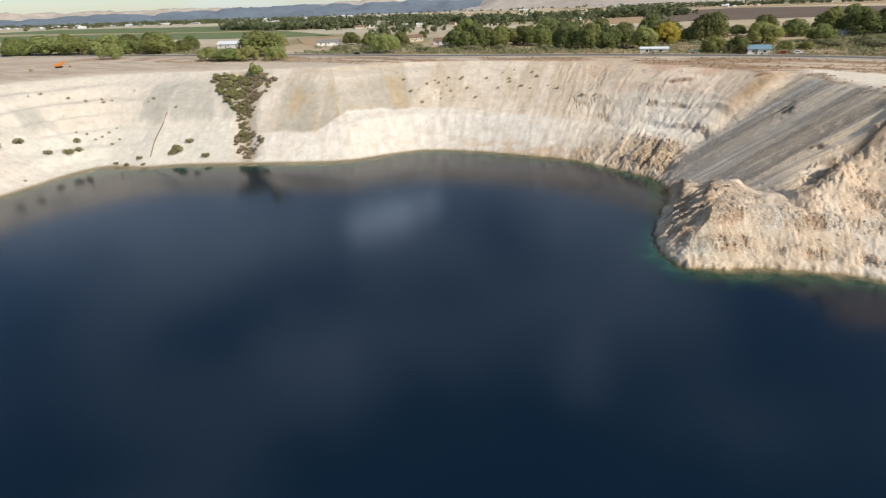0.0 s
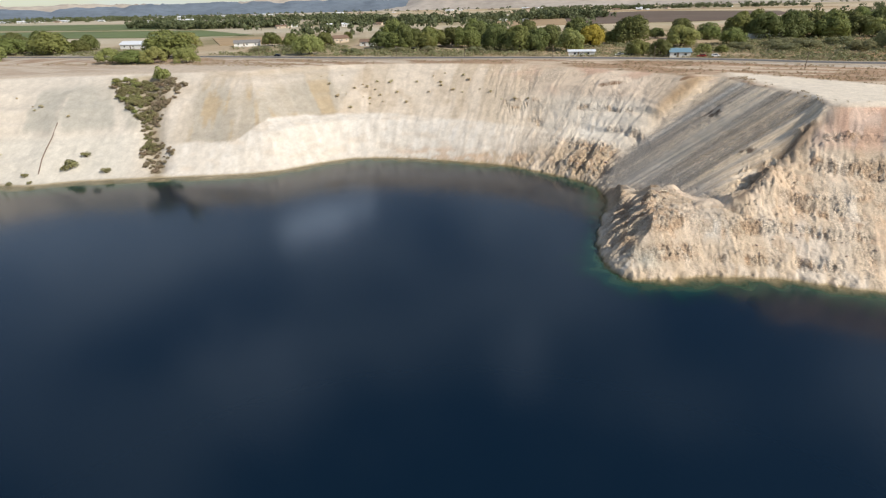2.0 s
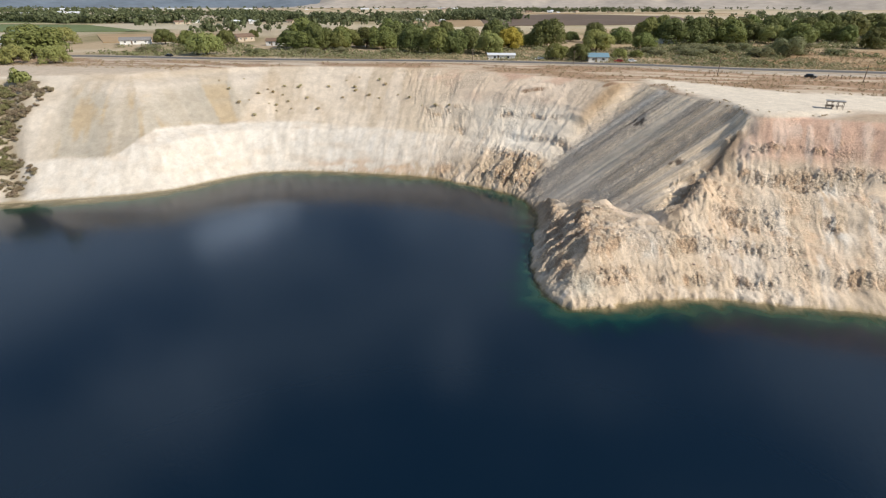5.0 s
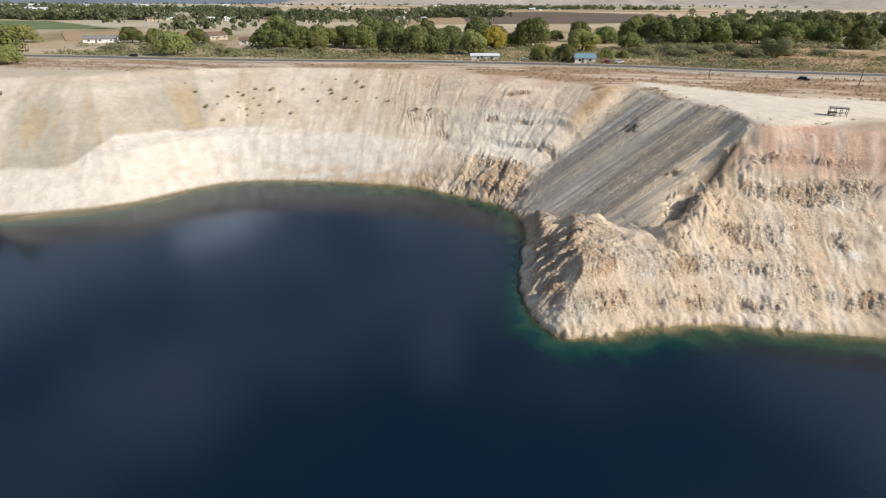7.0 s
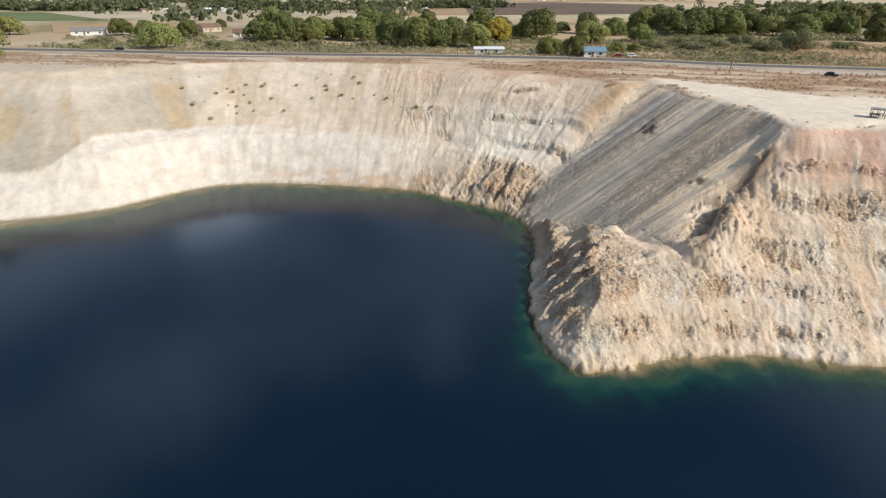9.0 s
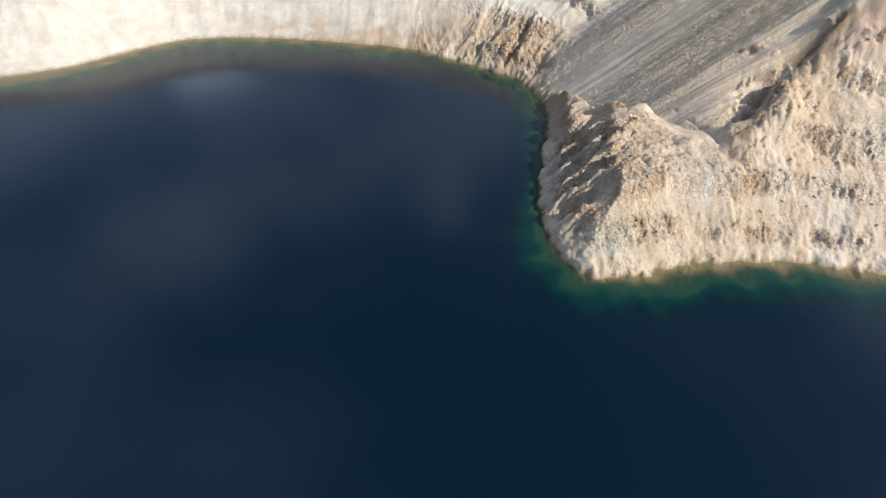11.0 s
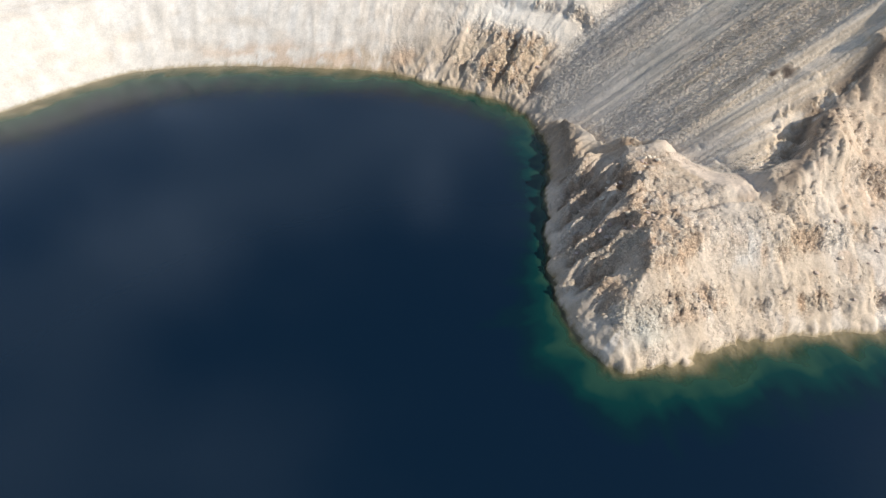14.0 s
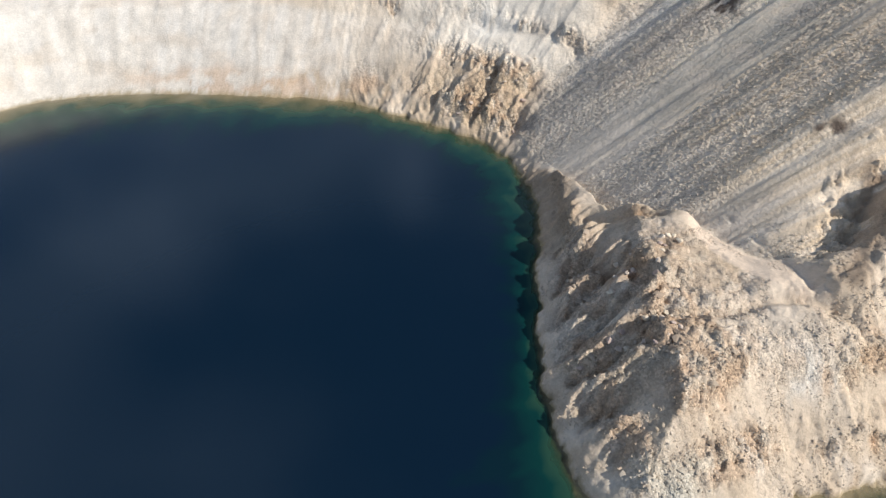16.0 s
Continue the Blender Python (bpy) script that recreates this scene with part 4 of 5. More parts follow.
def hills(name, mat, b0, b1, r0, r1, top, seed, label):
    """A range of hills between two bearings, with ridges and gullies."""
    nb, nr = 160, 22
    b, r = np.meshgrid(np.radians(np.linspace(b0, b1, nb)), np.linspace(0, 1, nr))
    ends = step(0, 0.12, (b - b.min()) / (b.max() - b.min())) * step(1, 0.88, (b - b.min()) / (b.max() - b.min()))
    crest = 0.45 + 0.75 * fbm(b * 9, b * 0 + seed, seed, 4) + 0.25 * (ridge(b * 30, r * 3, seed + 1, 4) - 0.5)
    h = np.sin(np.pi * np.clip(r, 0, 1) * 0.5) ** 1.2 * crest * top * ends
    far = r0 + (r1 - r0) * r
    v = np.c_[(far * np.sin(b)).ravel(), (far * np.cos(b)).ravel(), (PLAIN - 1.5 + h).ravel()]
    at = np.arange(nb * nr).reshape(nr, nb)
    f = np.stack([at[:-1, :-1], at[:-1, 1:], at[1:, 1:], at[1:, :-1]], -1).reshape(-1, 4)
    return tagged(mesh_from(name, v, f, mat, smooth=True), label, "hills", kind="structure")


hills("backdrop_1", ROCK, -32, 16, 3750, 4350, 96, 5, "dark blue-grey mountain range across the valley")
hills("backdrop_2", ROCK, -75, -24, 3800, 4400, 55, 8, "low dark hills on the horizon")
hills("backdrop_3", PALE_ROCK, -70, 12, 4350, 4750, 112, 14, "pale hazy mountains far away")
hills("backdrop_4", PALE_ROCK, -2, 75, 3500, 4600, 190, 19, "pale bare slopes rising beyond the valley")


# ---- plants ----
def leaf_cards(centres, radii, count, size, rng, squash=0.9):
    """Many small leaf sprays on the outside of a few uneven lobes."""
    centres, radii = np.array(centres, float), np.array(radii, float)
    pick = rng.choice(len(centres), count, p=radii**2 / (radii**2).sum())
    way = rng.normal(size=(count, 3))
    way /= np.linalg.norm(way, axis=1)[:, None]
    way[:, 2] = np.where(way[:, 2] < -0.55, -way[:, 2], way[:, 2])
    mid = centres[pick] + way * (radii[pick] * rng.uniform(0.74, 1.05, count))[:, None] * (1, 1, squash)
    u = np.cross(way, rng.normal(size=(count, 3)))
    u /= np.linalg.norm(u, axis=1)[:, None]
    w = np.cross(way + 0.36 * rng.normal(size=(count, 3)), u)
    w /= np.linalg.norm(w, axis=1)[:, None]
    half = size * rng.uniform(0.6, 1.3, count)[:, None]
    out = np.stack([mid - u * half, mid - w * half * 0.7, mid + u * half, mid + w * half * 0.7], 1).reshape(-1, 3)
    return out, np.arange(len(out)).reshape(-1, 4)


def tree(name, x, y, high, wide, leaf, label, seed, count=6000, dome=False):
    """A tapered trunk with limbs and a lobed, gappy crown."""
    rng = np.random.default_rng(seed)
    t = thing(name, x, y, height(x, y) if y < 345 and -262 < x < 262 else PLAIN)
    bm = bmesh.new()
    fork = high * 0.2
    rod(bm, (0, 0, -0.4), (0.02 * high, 0.01 * high, fork), 0.035 * high, 0.024 * high)
    centres, radii = [], []
    lobes = 24
    for k in range(lobes):
        a = 2.4 * k + rng.uniform(-0.4, 0.4)
        u = k / (lobes - 1)
        lift = 0.16 + 0.56 * u**0.9 + rng.uniform(-0.05, 0.05)
        spread = wide * 0.35 * math.sqrt(1 - 0.92 * u * u) * rng.uniform(0.65, 1.12)
        if dome:
            lift, spread = 0.24 + 0.46 * u, wide * 0.31 * math.sqrt(1 - 0.96 * u * u)
        c = (math.cos(a) * spread, math.sin(a) * spread, high * lift)
        centres.append(c)
        radii.append(min(wide * 0.21, high * 0.3) if dome else min(wide * 0.19, high * 0.25) * rng.uniform(0.65, 1.3))
        rod(bm, (0.02 * high, 0.01 * high, fork * rng.uniform(0.7, 1.0)), (c[0] * 0.8, c[1] * 0.8, c[2]), 0.014 * high, 0.004 * high, 6)
    part("trunk", bm, BARK, t)
    v, f = leaf_cards(centres, radii, count, 0.022 * high + 0.17, rng)
    mesh_from("crown", v, f, leaf, t)
    return tagged(t, label, "tree", "trees beyond the highway")


def bush(name, x, y, r, leaf, label, seed, count=260, z=None, group="shrubs on the pit walls"):
    """A rounded shrub of twigs and small leaf sprays."""
    rng = np.random.default_rng(seed)
    t = thing(name, x, y, height(x, y) if z is None else z)
    bm = bmesh.new()
    centres, radii = [], []
    for k in range(6):
        a = 1.05 * k + rng.uniform(-0.4, 0.4)
        c = (math.cos(a) * 0.5 * r * rng.uniform(0.5, 1), math.sin(a) * 0.5 * r * rng.uniform(0.5, 1), r * rng.uniform(0.3, 0.75))
        centres.append(c)
        radii.append(r * rng.uniform(0.32, 0.55))
        rod(bm, (0, 0, -0.3), c, 0.05 * r, 0.015 * r, 5)
    part("stem", bm, BARK, t)
    v, f = leaf_cards(centres, radii, count, 0.11 * r * min(1, (420 / count) ** 0.5), rng)
    v[:, 2] = np.maximum(v[:, 2], -0.05)
    mesh_from("foliage", v, f, leaf, t)
    return tagged(t, label, "bush", group)


def again(proto, x, y, wide, high, turn, z=None):
    """A copy of a plant at a new place and size."""
    if z is None:
        z = height(x, y) if y < 345 and -262 < x < 262 else PLAIN
    return copy_thing(proto, pose(x, y, z, 0, 0, turn) @ Matrix.Diagonal((wide, wide, high, 1)))


KINDS = [
    ("cottonwood_tree", LEAF_DARK, "broad dark green cottonwood with a dense crown"),
    ("elm_tree", LEAF_MID, "rounded mid-green elm with a lobed crown"),
    ("willow_tree", LEAF_LIGHT, "light olive-green willow with a loose crown"),
    ("turning_tree", LEAF_YELLOW, "yellow-green tree turning in autumn"),
]
# x, y, height, width and kind, by stands
NEAR_ROW = [(-151, 461, 12, 25, 2), (-84, 445, 11, 18, 0), (-41, 421, 11, 16, 0), (-66, 427, 10, 14, 1), (-28, 488, 8, 9, 0), (2, 381, 12, 20, 0),
            (12, 375, 12, 20, 1), (25, 375, 12, 20, 0), (37, 385, 12, 21, 1), (48, 382, 13, 21, 0), (57, 368, 14, 20, 1), (75, 435, 16, 24, 1), (69, 339, 15, 20, 0), (81, 326, 15, 18, 1), (91, 324, 14, 18, 0)]
MID_ROW = [(103, 338, 14.6, 19, 0), (109, 316, 12.7, 15, 2), (132, 345, 13.5, 17, 3), (155, 365, 8.3, 14, 1), (166, 362, 19, 27, 0), (206, 404, 8, 14, 0), (217, 390, 14.7, 18, 0),
           (178, 319, 12.5, 19, 2), (131, 277, 8.2, 13, 1), (140, 271, 8.6, 12, 0), (228, 372, 11.7, 19, 1), (212, 322, 10, 17, 1), (167, 277, 5.2, 10, 2), (177, 278, 4.2, 8, 1)]
RIGHT_WOOD = [(262, 363, 18, 27, 0), (278, 360, 19, 27, 0), (304, 370, 18, 28, 0), (304, 354, 17, 23, 1), (335, 363, 15, 25, 0), (335, 346, 13, 31, 2), (340, 330, 15, 23, 1),
              (426, 386, 22, 27, 0), (445, 381, 21, 32, 0), (503, 407, 20, 30, 0), (363, 293, 14.5, 21, 0)]
LEFT_ROW = [(-373, 460, 13.5, 29, 1), (-338, 447, 15.7, 33, 2), (-310, 441, 14, 33, 1), (-241, 376, 12, 20, 2), (-284, 442, 15, 28, 2), (-259, 432, 11.4, 27, 1), (-230, 420, 16, 27, 1),
            (-217, 432, 10, 18, 0), (-151, 333, 8.5, 21, 2), (-137, 328, 7.4, 21, 1), (-129, 357, 16.6, 33, 1), (-125, 324, 9.5, 20, 2), (-107, 321, 8.5, 17, 2)]
protos = {}
tree("round_willow", -44, 348, 12.5, 23, LEAF_LIGHT, "dense dome-shaped light green willow beside the highway", 77, 5200, True)
rng = random.Random(4)
for stand in (NEAR_ROW, MID_ROW, RIGHT_WOOD, LEFT_ROW):
    for n, (x, y, high, wide, kind) in enumerate(stand):
        name, leaf, label = KINDS[kind]
        key = (kind, n % 3)
        if key not in protos:
            protos[key] = (tree(name, x, y, high, wide, leaf, label, 100 + 7 * kind + n), high, wide)
        else:
            p, h0, w0 = protos[key]
            again(p, x, y, wide / w0, high / h0, rng.uniform(0, 360))
# woods behind the rows
for a, b, c, d, n in ((255, 520, 372, 440, 40), (0, 100, 372, 398, 12), (95, 165, 350, 400, 8), (-380, -200, 440, 475, 14), (380, 600, 330, 420, 22)):
    for k in range(n):
        p, h0, w0 = protos[rng.choice([(0, 0), (0, 1), (1, 0), (0, 2), (1, 1)])]
        k = rng.uniform(0.75, 1.15)
        again(p, rng.uniform(a, b), rng.uniform(c, d), k, k * 16 / h0 * rng.uniform(0.8, 1.1), rng.uniform(0, 360))

# tree belts and gardens far across the valley
belts = [([(-430, 1040), (-280, 900), (-140, 905)], 170, 9), ([(-93, 959), (38, 894), (208, 931), (400, 975)], 330, 15), ([(340, 1162), (536, 1700), (772, 1807), (987, 1807), (1364, 1687)], 400, 24),
         ([(620, 560), (895, 821), (1088, 793)], 120, 70), ([(-1367, 1769), (-1159, 2333), (-651, 1854)], 170, 80), ([(-2500, 3000), (-1185, 2290), (-550, 1776), (-144, 1374), (0, 1012)], 560, 28),
         ([(-120, 620), (60, 700), (190, 660)], 40, 50), ([(-3000, 2600), (-900, 3100), (900, 3000), (2600, 2400)], 260, 120)]
nrng = np.random.default_rng(9)
cards, faces, total = [], [], 0
for line, n, loose in belts:
    line = np.array(line, float)
    for k in range(n):
        i = nrng.integers(len(line) - 1)
        x, y = line[i] + (line[i + 1] - line[i]) * nrng.uniform() + nrng.normal(0, loose, 2)
        high = nrng.uniform(9, 20)
        lobes = [(x + nrng.normal(0, 3.2), y + nrng.normal(0, 3.2), PLAIN + high * nrng.uniform(0.12, 0.66)) for _ in range(4)]
        v, f = leaf_cards(lobes, [high * 0.27] * 4, 64, 1.8, nrng)
        cards.append(v)
        faces.append(f + total)
        total += len(v)
woods = mesh_from("far_trees", np.concatenate(cards), np.concatenate(faces), FAR_LEAF)
tagged(woods, "far belts of dark green trees round fields and town", "trees", kind="stuff")

# shrubs on the far wall, on the shore benches and in the gully
SAGES = [(-22, 262), (-2, 262), (-14, 268), (-10, 270), (-8, 268), (-3, 271), (-4, 266), (3, 269), (-20, 277), (27, 262), (27, 260), (-7, 261), (-7, 258), (-10, 262), (4, 270),
         (-16, 256), (-18, 264), (-1, 258), (6, 262), (10, 255), (16, 266), (21, 258), (24, 267), (32, 255), (36, 252), (40, 258), (44, 250), (48, 246), (52, 240), (38, 262), (30, 268), (-26, 270), (-30, 275), (57, 236), (62, 233),
         (-239, 297), (-161, 261), (-135, 248), (-190, 247), (-187, 249), (-178, 248), (-174, 193), (-184, 238),
         (-168, 232), (-166, 234), (-170, 236), (-164, 237), (-172, 233), (-162, 240), (-176, 232), (-150, 252), (-148, 254), (-152, 255), (-171, 250), (-168, 252), (-173, 252), (-196, 244), (-199, 240), (-160, 231), (-158, 234)]
first = None
for n, (x, y) in enumerate(SAGES):
    r = 1.1 if n else 1.7
    if first is None:
        first = bush("sage_bush", x, y, 1.4, SAGE, "grey-green sagebrush clump on the pale pit wall", 31)
    else:
        k = rng.uniform(0.35, 0.95) * (2.2 if n == 35 else 1)
        again(first, x, y, k, k * 0.9, rng.uniform(0, 360))
SHORE_BUSHES = [(-127, 225, 3.0), (-123, 230, 2.2), (-129, 224, 2.2), (-113, 222, 2.2), (-143, 221, 1.6), (-153, 219, 1.3), (-147, 217, 1.5), (-139, 216.5, 1.2), (-172, 218, 2.6), (-170, 222, 2.2), (-174, 228, 2.0), (-178, 214, 2.2), (-188, 213, 2.6), (-192, 205, 2.6)]
first = None
for x, y, r in SHORE_BUSHES:
    if first is None:
        first, r0 = bush("shore_bush", x, y, r, OLIVE, "olive-green tamarisk bush near the waterline", 47, 420), r
    else:
        again(first, x, y, r / r0, r / r0 * 0.85, rng.uniform(0, 360))
kinds = [bush("gully_bush", -101, 248, 2.6, OLIVE, "olive-green bush in the eroded gully", 53, 420), bush("dry_bush", -94, 222, 2.0, GULLY_DRY, "brown leafless bush in the eroded gully", 54, 420),
         bush("green_bush", -112, 266, 2.6, LEAF_LIGHT, "bright green bush at the top of the gully", 55, 420)]
for n in range(520):
    y = 219 + 51 * rng.random() ** 0.62
    middle = float(np.interp(y, [219, 224, 229, 235, 240, 244, 251, 258, 264, 270], [-94.2, -95, -95.5, -98, -100.5, -100.8, -103, -104.5, -106, -109]))
    half = float(np.interp(y, [219, 224, 229, 233, 237, 241, 245, 251, 258, 264, 270], [1.2, 4.2, 7.6, 5.4, 2.4, 3.4, 3.6, 8.5, 13, 16.5, 13]))
    side = rng.uniform(-1, 1)
    if half < 4 and rng.random() < 0.5:
        continue
    k = rng.uniform(0.34, 0.9) * (0.7 if half < 4 else 1)
    if y > 248 and side < -0.25 and rng.random() < 0.6:
        kind = kinds[2 if rng.random() < 0.5 else 0]
    else:
        kind = kinds[1 if side > 0.2 or y < 232 or rng.random() < 0.45 else 0]
    again(kind, middle + side * half, y, k, k * 0.8, rng.uniform(0, 360))
again(kinds[2], -101, 270, 1.5, 2.2, 20)
again(kinds[2], -103, 271, 1.3, 1.8, 130)
# olive thickets beyond the highway
first = None
for x, y, high, wide in ((258, 261, 6, 21), (243, 264, 5, 17), (233, 288, 4.3, 18), (213, 278, 4, 21), (262, 298, 4.6, 19), (250, 274, 4, 15), (226, 300, 4, 20), (285, 290, 4, 22), (200, 300, 3.5, 16), (196, 286, 3, 14), (275, 268, 3.5, 18), (300, 268, 3, 20), (310, 300, 4, 22), (240, 310, 4, 20), (-20, 352, 3, 14), (-60, 372, 3, 16), (10, 348, 3, 16), (30, 345, 3.2, 14), (-80, 385, 3, 18), (55, 330, 3, 13)):
    if first is None:
        first = bush("thicket", x, y, wide / 2, THICKET, "grey-olive thicket of willows on the flats", 61, 3000, PLAIN, "thickets beyond the highway")
    else:
        again(first, x, y, wide / 21, high / 6.0 * 0.6, rng.uniform(0, 360), PLAIN)


def tufts(name, places, sizes, leaf, label, each, seed):
    """Low dry brush, too much of it to count."""
    r = np.random.default_rng(seed)
    vs, fs, total = [], [], 0
    for (x, y, z), s in zip(places, sizes):
        v, f = leaf_cards([(x, y, z + 0.25 * s), (x + 0.5 * s, y + 0.2 * s, z + 0.2 * s)], [0.6 * s, 0.5 * s], each, 0.22 * s, r, 0.7)
        vs.append(v)
        fs.append(f + total)
        total += len(v)
    return tagged(mesh_from(name, np.concatenate(vs), np.concatenate(fs), leaf), label, "brush", kind="stuff")


def strewn(n, x0, x1, y0, y1, keep, seed):
    r = np.random.default_rng(seed)
    x, y = r.uniform(x0, x1, n), r.uniform(y0, y1, n)
    got = land(x, y)
    ok = keep(x, y, got)
    return np.c_[x, y, got[0]][ok]


p = strewn(36000, -300, 330, 130, 345, lambda x, y, g: (g[0] > 33.3) & (g[1] > 34) & ((x > 70) | (to_line(x, y, ROAD, False)[0] < 46)) & (to_line(x, y, ROAD, False)[0] > 9.5) & (to_line(x, y, PAD)[0] * np.where(to_line(x, y, PAD)[2], -1, 1) > 1) & (fbm((x * 0.9 - y * 0.45) / 26, (y * 0.9 + x * 0.45) / 4, 84, 5) + 0.12 * (y > np.interp(x, ROAD[:, 0], ROAD[:, 1])) + 0.05 * step(90, 130, x) > 0.48), 3)
tufts("dry_brush", p, np.random.default_rng(1).uniform(0.4, 1.1, len(p)), DRY, "rust-brown dry brush on the flats by the highway", 12, 5)
p = strewn(11000, -300, 420, 215, 430, lambda x, y, g: (y > np.interp(x, ROAD[:, 0], ROAD[:, 1]) + 12) & (fbm(x / 40, y / 40, 85, 5) > 0.46), 4)
tufts("green_brush", p, np.random.default_rng(2).uniform(1.0, 3.0, len(p)), THICKET, "olive-green brush on the flats beyond the highway", 12, 6)


p = strewn(26000, -262, 262, 190, 345, lambda x, y, g: (y > np.interp(x, ROAD[:, 0], ROAD[:, 1]) + 9) & (fbm(x / 14, y / 9, 117, 4) > 0.44), 17)
tufts("sage_brush", p, np.random.default_rng(6).uniform(0.6, 1.9, len(p)), SAGE_FLAT, "grey-olive sagebrush on the flats beyond the highway", 10, 16)


# ---- loose stones ----
def stones(name, places, sizes, mat, label, seed, tone=(1, 1, 1), flat=0.58):
    """Broken angular stones lying on a slope, too many to count."""
    r = np.random.default_rng(seed)
    corner = np.array([(-1, 0, 0), (1, 0, 0.2), (0, -1, 0), (0.2, 1, 0), (0.3, 0.2, 1), (-0.5, -0.4, 0.8)], float)
    face = np.array([(0, 2, 5), (2, 1, 4), (2, 4, 5), (1, 3, 4), (3, 0, 5), (3, 5, 4)])
    n = len(places)
    v = corner[None] * r.uniform(0.6, 1.1, (n, 6, 3)) * r.uniform(0.6, 1.2, (n, 1, 3)) * (1, 1, flat)
    a = r.uniform(0, 6.28, n)
    tilt = r.uniform(-0.6, 0.6, n)
    c, s_, ct, st = np.cos(a), np.sin(a), np.cos(tilt), np.sin(tilt)
    x, y, z = v[..., 0], v[..., 1] * ct[:, None] - v[..., 2] * st[:, None], v[..., 1] * st[:, None] + v[..., 2] * ct[:, None]
    v = np.stack([x * c[:, None] - y * s_[:, None], x * s_[:, None] + y * c[:, None], z], -1) * (sizes[:, None, None] * 0.5)
    v = v + places[:, None]
    ob = mesh_from(name, v.reshape(-1, 3), (face[None] + 6 * np.arange(n)[:, None, None]).reshape(-1, 3), mat)
    tint = np.repeat(soil_at(places) * np.array(tone) * r.uniform(0.76, 1.04, (n, 1)), 6, 0)
    ob.data.color_attributes.new("soil", "FLOAT_COLOR", "POINT").data.foreach_set("color", np.c_[tint, np.ones(len(tint))].astype(np.float32).ravel())
    return tagged(ob, label, "stones", kind="stuff")


def sizes_of(n, lo, hi, seed):
    return lo + (hi - lo) * np.random.default_rng(seed).random(n) ** 3


def soil_at(p):
    got = land(p[:, 0], p[:, 1])
    return soil_colour(p[:, 0], p[:, 1], *got)


p = strewn(150000, 76, 132, 126, 202, lambda x, y, g: (g[5] > 0.6) & (fbm(g[6] / 5.5, g[7] / 60, 82, 4) + 0.14 * step(34, 8, g[7]) - 0.09 * step(170, 152, g[6]) * step(18, 28, g[7]) > 0.42 + 0.3 * np.random.default_rng(8).random(len(x))), 11)
stones("spoil_stones", p, sizes_of(len(p), 0.14, 0.55, 1), STONE, "grey broken stones in bands down the spoil slope", 21, (0.80, 0.80, 0.80), 0.42)
p = strewn(110000, 50, 140, 96, 205, lambda x, y, g: (g[5] < 0.2) & (g[0] > 0.1) & (g[4] * g[8] * step(0.42, 0.6, fbm(x / 3, y / 3, 93, 4)) + 0.5 * np.exp(-((x - 67) ** 2 + (y - 122) ** 2) / 40) > 0.25 + 0.7 * np.random.default_rng(9).random(len(x))), 12)
stones("pit_stones", p, sizes_of(len(p), 0.14, 0.8, 2), STONE, "buff angular rubble fallen on the pit benches", 22)
p = strewn(16000, 50, 150, 96, 206, lambda x, y, g: (g[5] < 0.3) & (g[0] > 0.2) & (g[4] * g[8] * step(0.40, 0.55, fbm(x / 4, y / 4, 94, 4)) > 0.3 + 0.9 * np.random.default_rng(19).random(len(x))), 14)
stones("fallen_boulders", p - (0, 0, 0.12), sizes_of(len(p), 0.5, 1.7, 4), STONE, "tan boulders broken from the pit ledges", 25)


p = strewn(130000, 52, 112, 106, 150, lambda x, y, g: (g[5] < 0.2) & (g[0] > 0.2) & (fbm(x / 2.6, y / 2.6, 125, 4) > 0.46 + 0.22 * np.random.default_rng(29).random(len(x))), 15)
stones("slope_chips", p, sizes_of(len(p), 0.10, 0.42, 5), STONE, "small buff stone chips littering the spur and bank", 26)


def boulder(x, y, r, label, seed):
    """One large angular block, split from the ledges and half sunk in the rubble."""
    g = random.Random(seed)
    bm = bmesh.new()
    bmesh.ops.create_icosphere(bm, subdivisions=2, radius=1.0)
    for v in bm.verts:
        v.co *= 0.85 + 0.3 * g.random()
    for _ in range(7):
        way = Vector((g.gauss(0, 1), g.gauss(0, 1), g.gauss(0, 0.7))).normalized()
        cut = g.uniform(0.55, 0.8)
        for v in bm.verts:
            over = v.co.dot(way) - cut
            if over > 0:
                v.co -= way * over
    bmesh.ops.transform(bm, matrix=Matrix.Diagonal((r, r * 0.8, r * 0.62, 1)), verts=bm.verts)
    ob = part("boulder", bm, ROCKFACE)
    ob.matrix_world = pose(x, y, height(x, y), 0, 0, g.uniform(0, 360))
    return tagged(ob, label, "boulder", "boulders on the pit slopes")


ROCKFACE = material("boulder_face", (0.56, 0.45, 0.345), 0.92, grain=0.3, scale=3, bump=0.08, vary=0.5)
pick = random.Random(12)
kept = []
for cx, cy, spread, n, size in ((69.4, 138, 3.0, 18, 0.5), (66, 129.5, 2.8, 16, 0.48), (75, 139, 1.8, 6, 0.45), (104, 112, 9, 12, 0.34), (90, 116, 5, 8, 0.34), (75, 190, 5, 12, 0.6)):
    for k in range(n):
        x, y, r = cx + pick.gauss(0, spread), cy + pick.gauss(0, spread * 0.7), size * pick.uniform(0.6, 1.35)
        if height(x, y) < 0.4:
            continue
        if len(kept) < 5:
            kept.append((boulder(x, y, r, "tan angular boulder half sunk in the rubble slope", 80 + k), r))
        else:
            p, r0 = pick.choice(kept)
            again(p, x, y, r / r0, r / r0, pick.uniform(0, 360), height(x, y) + 0.05)


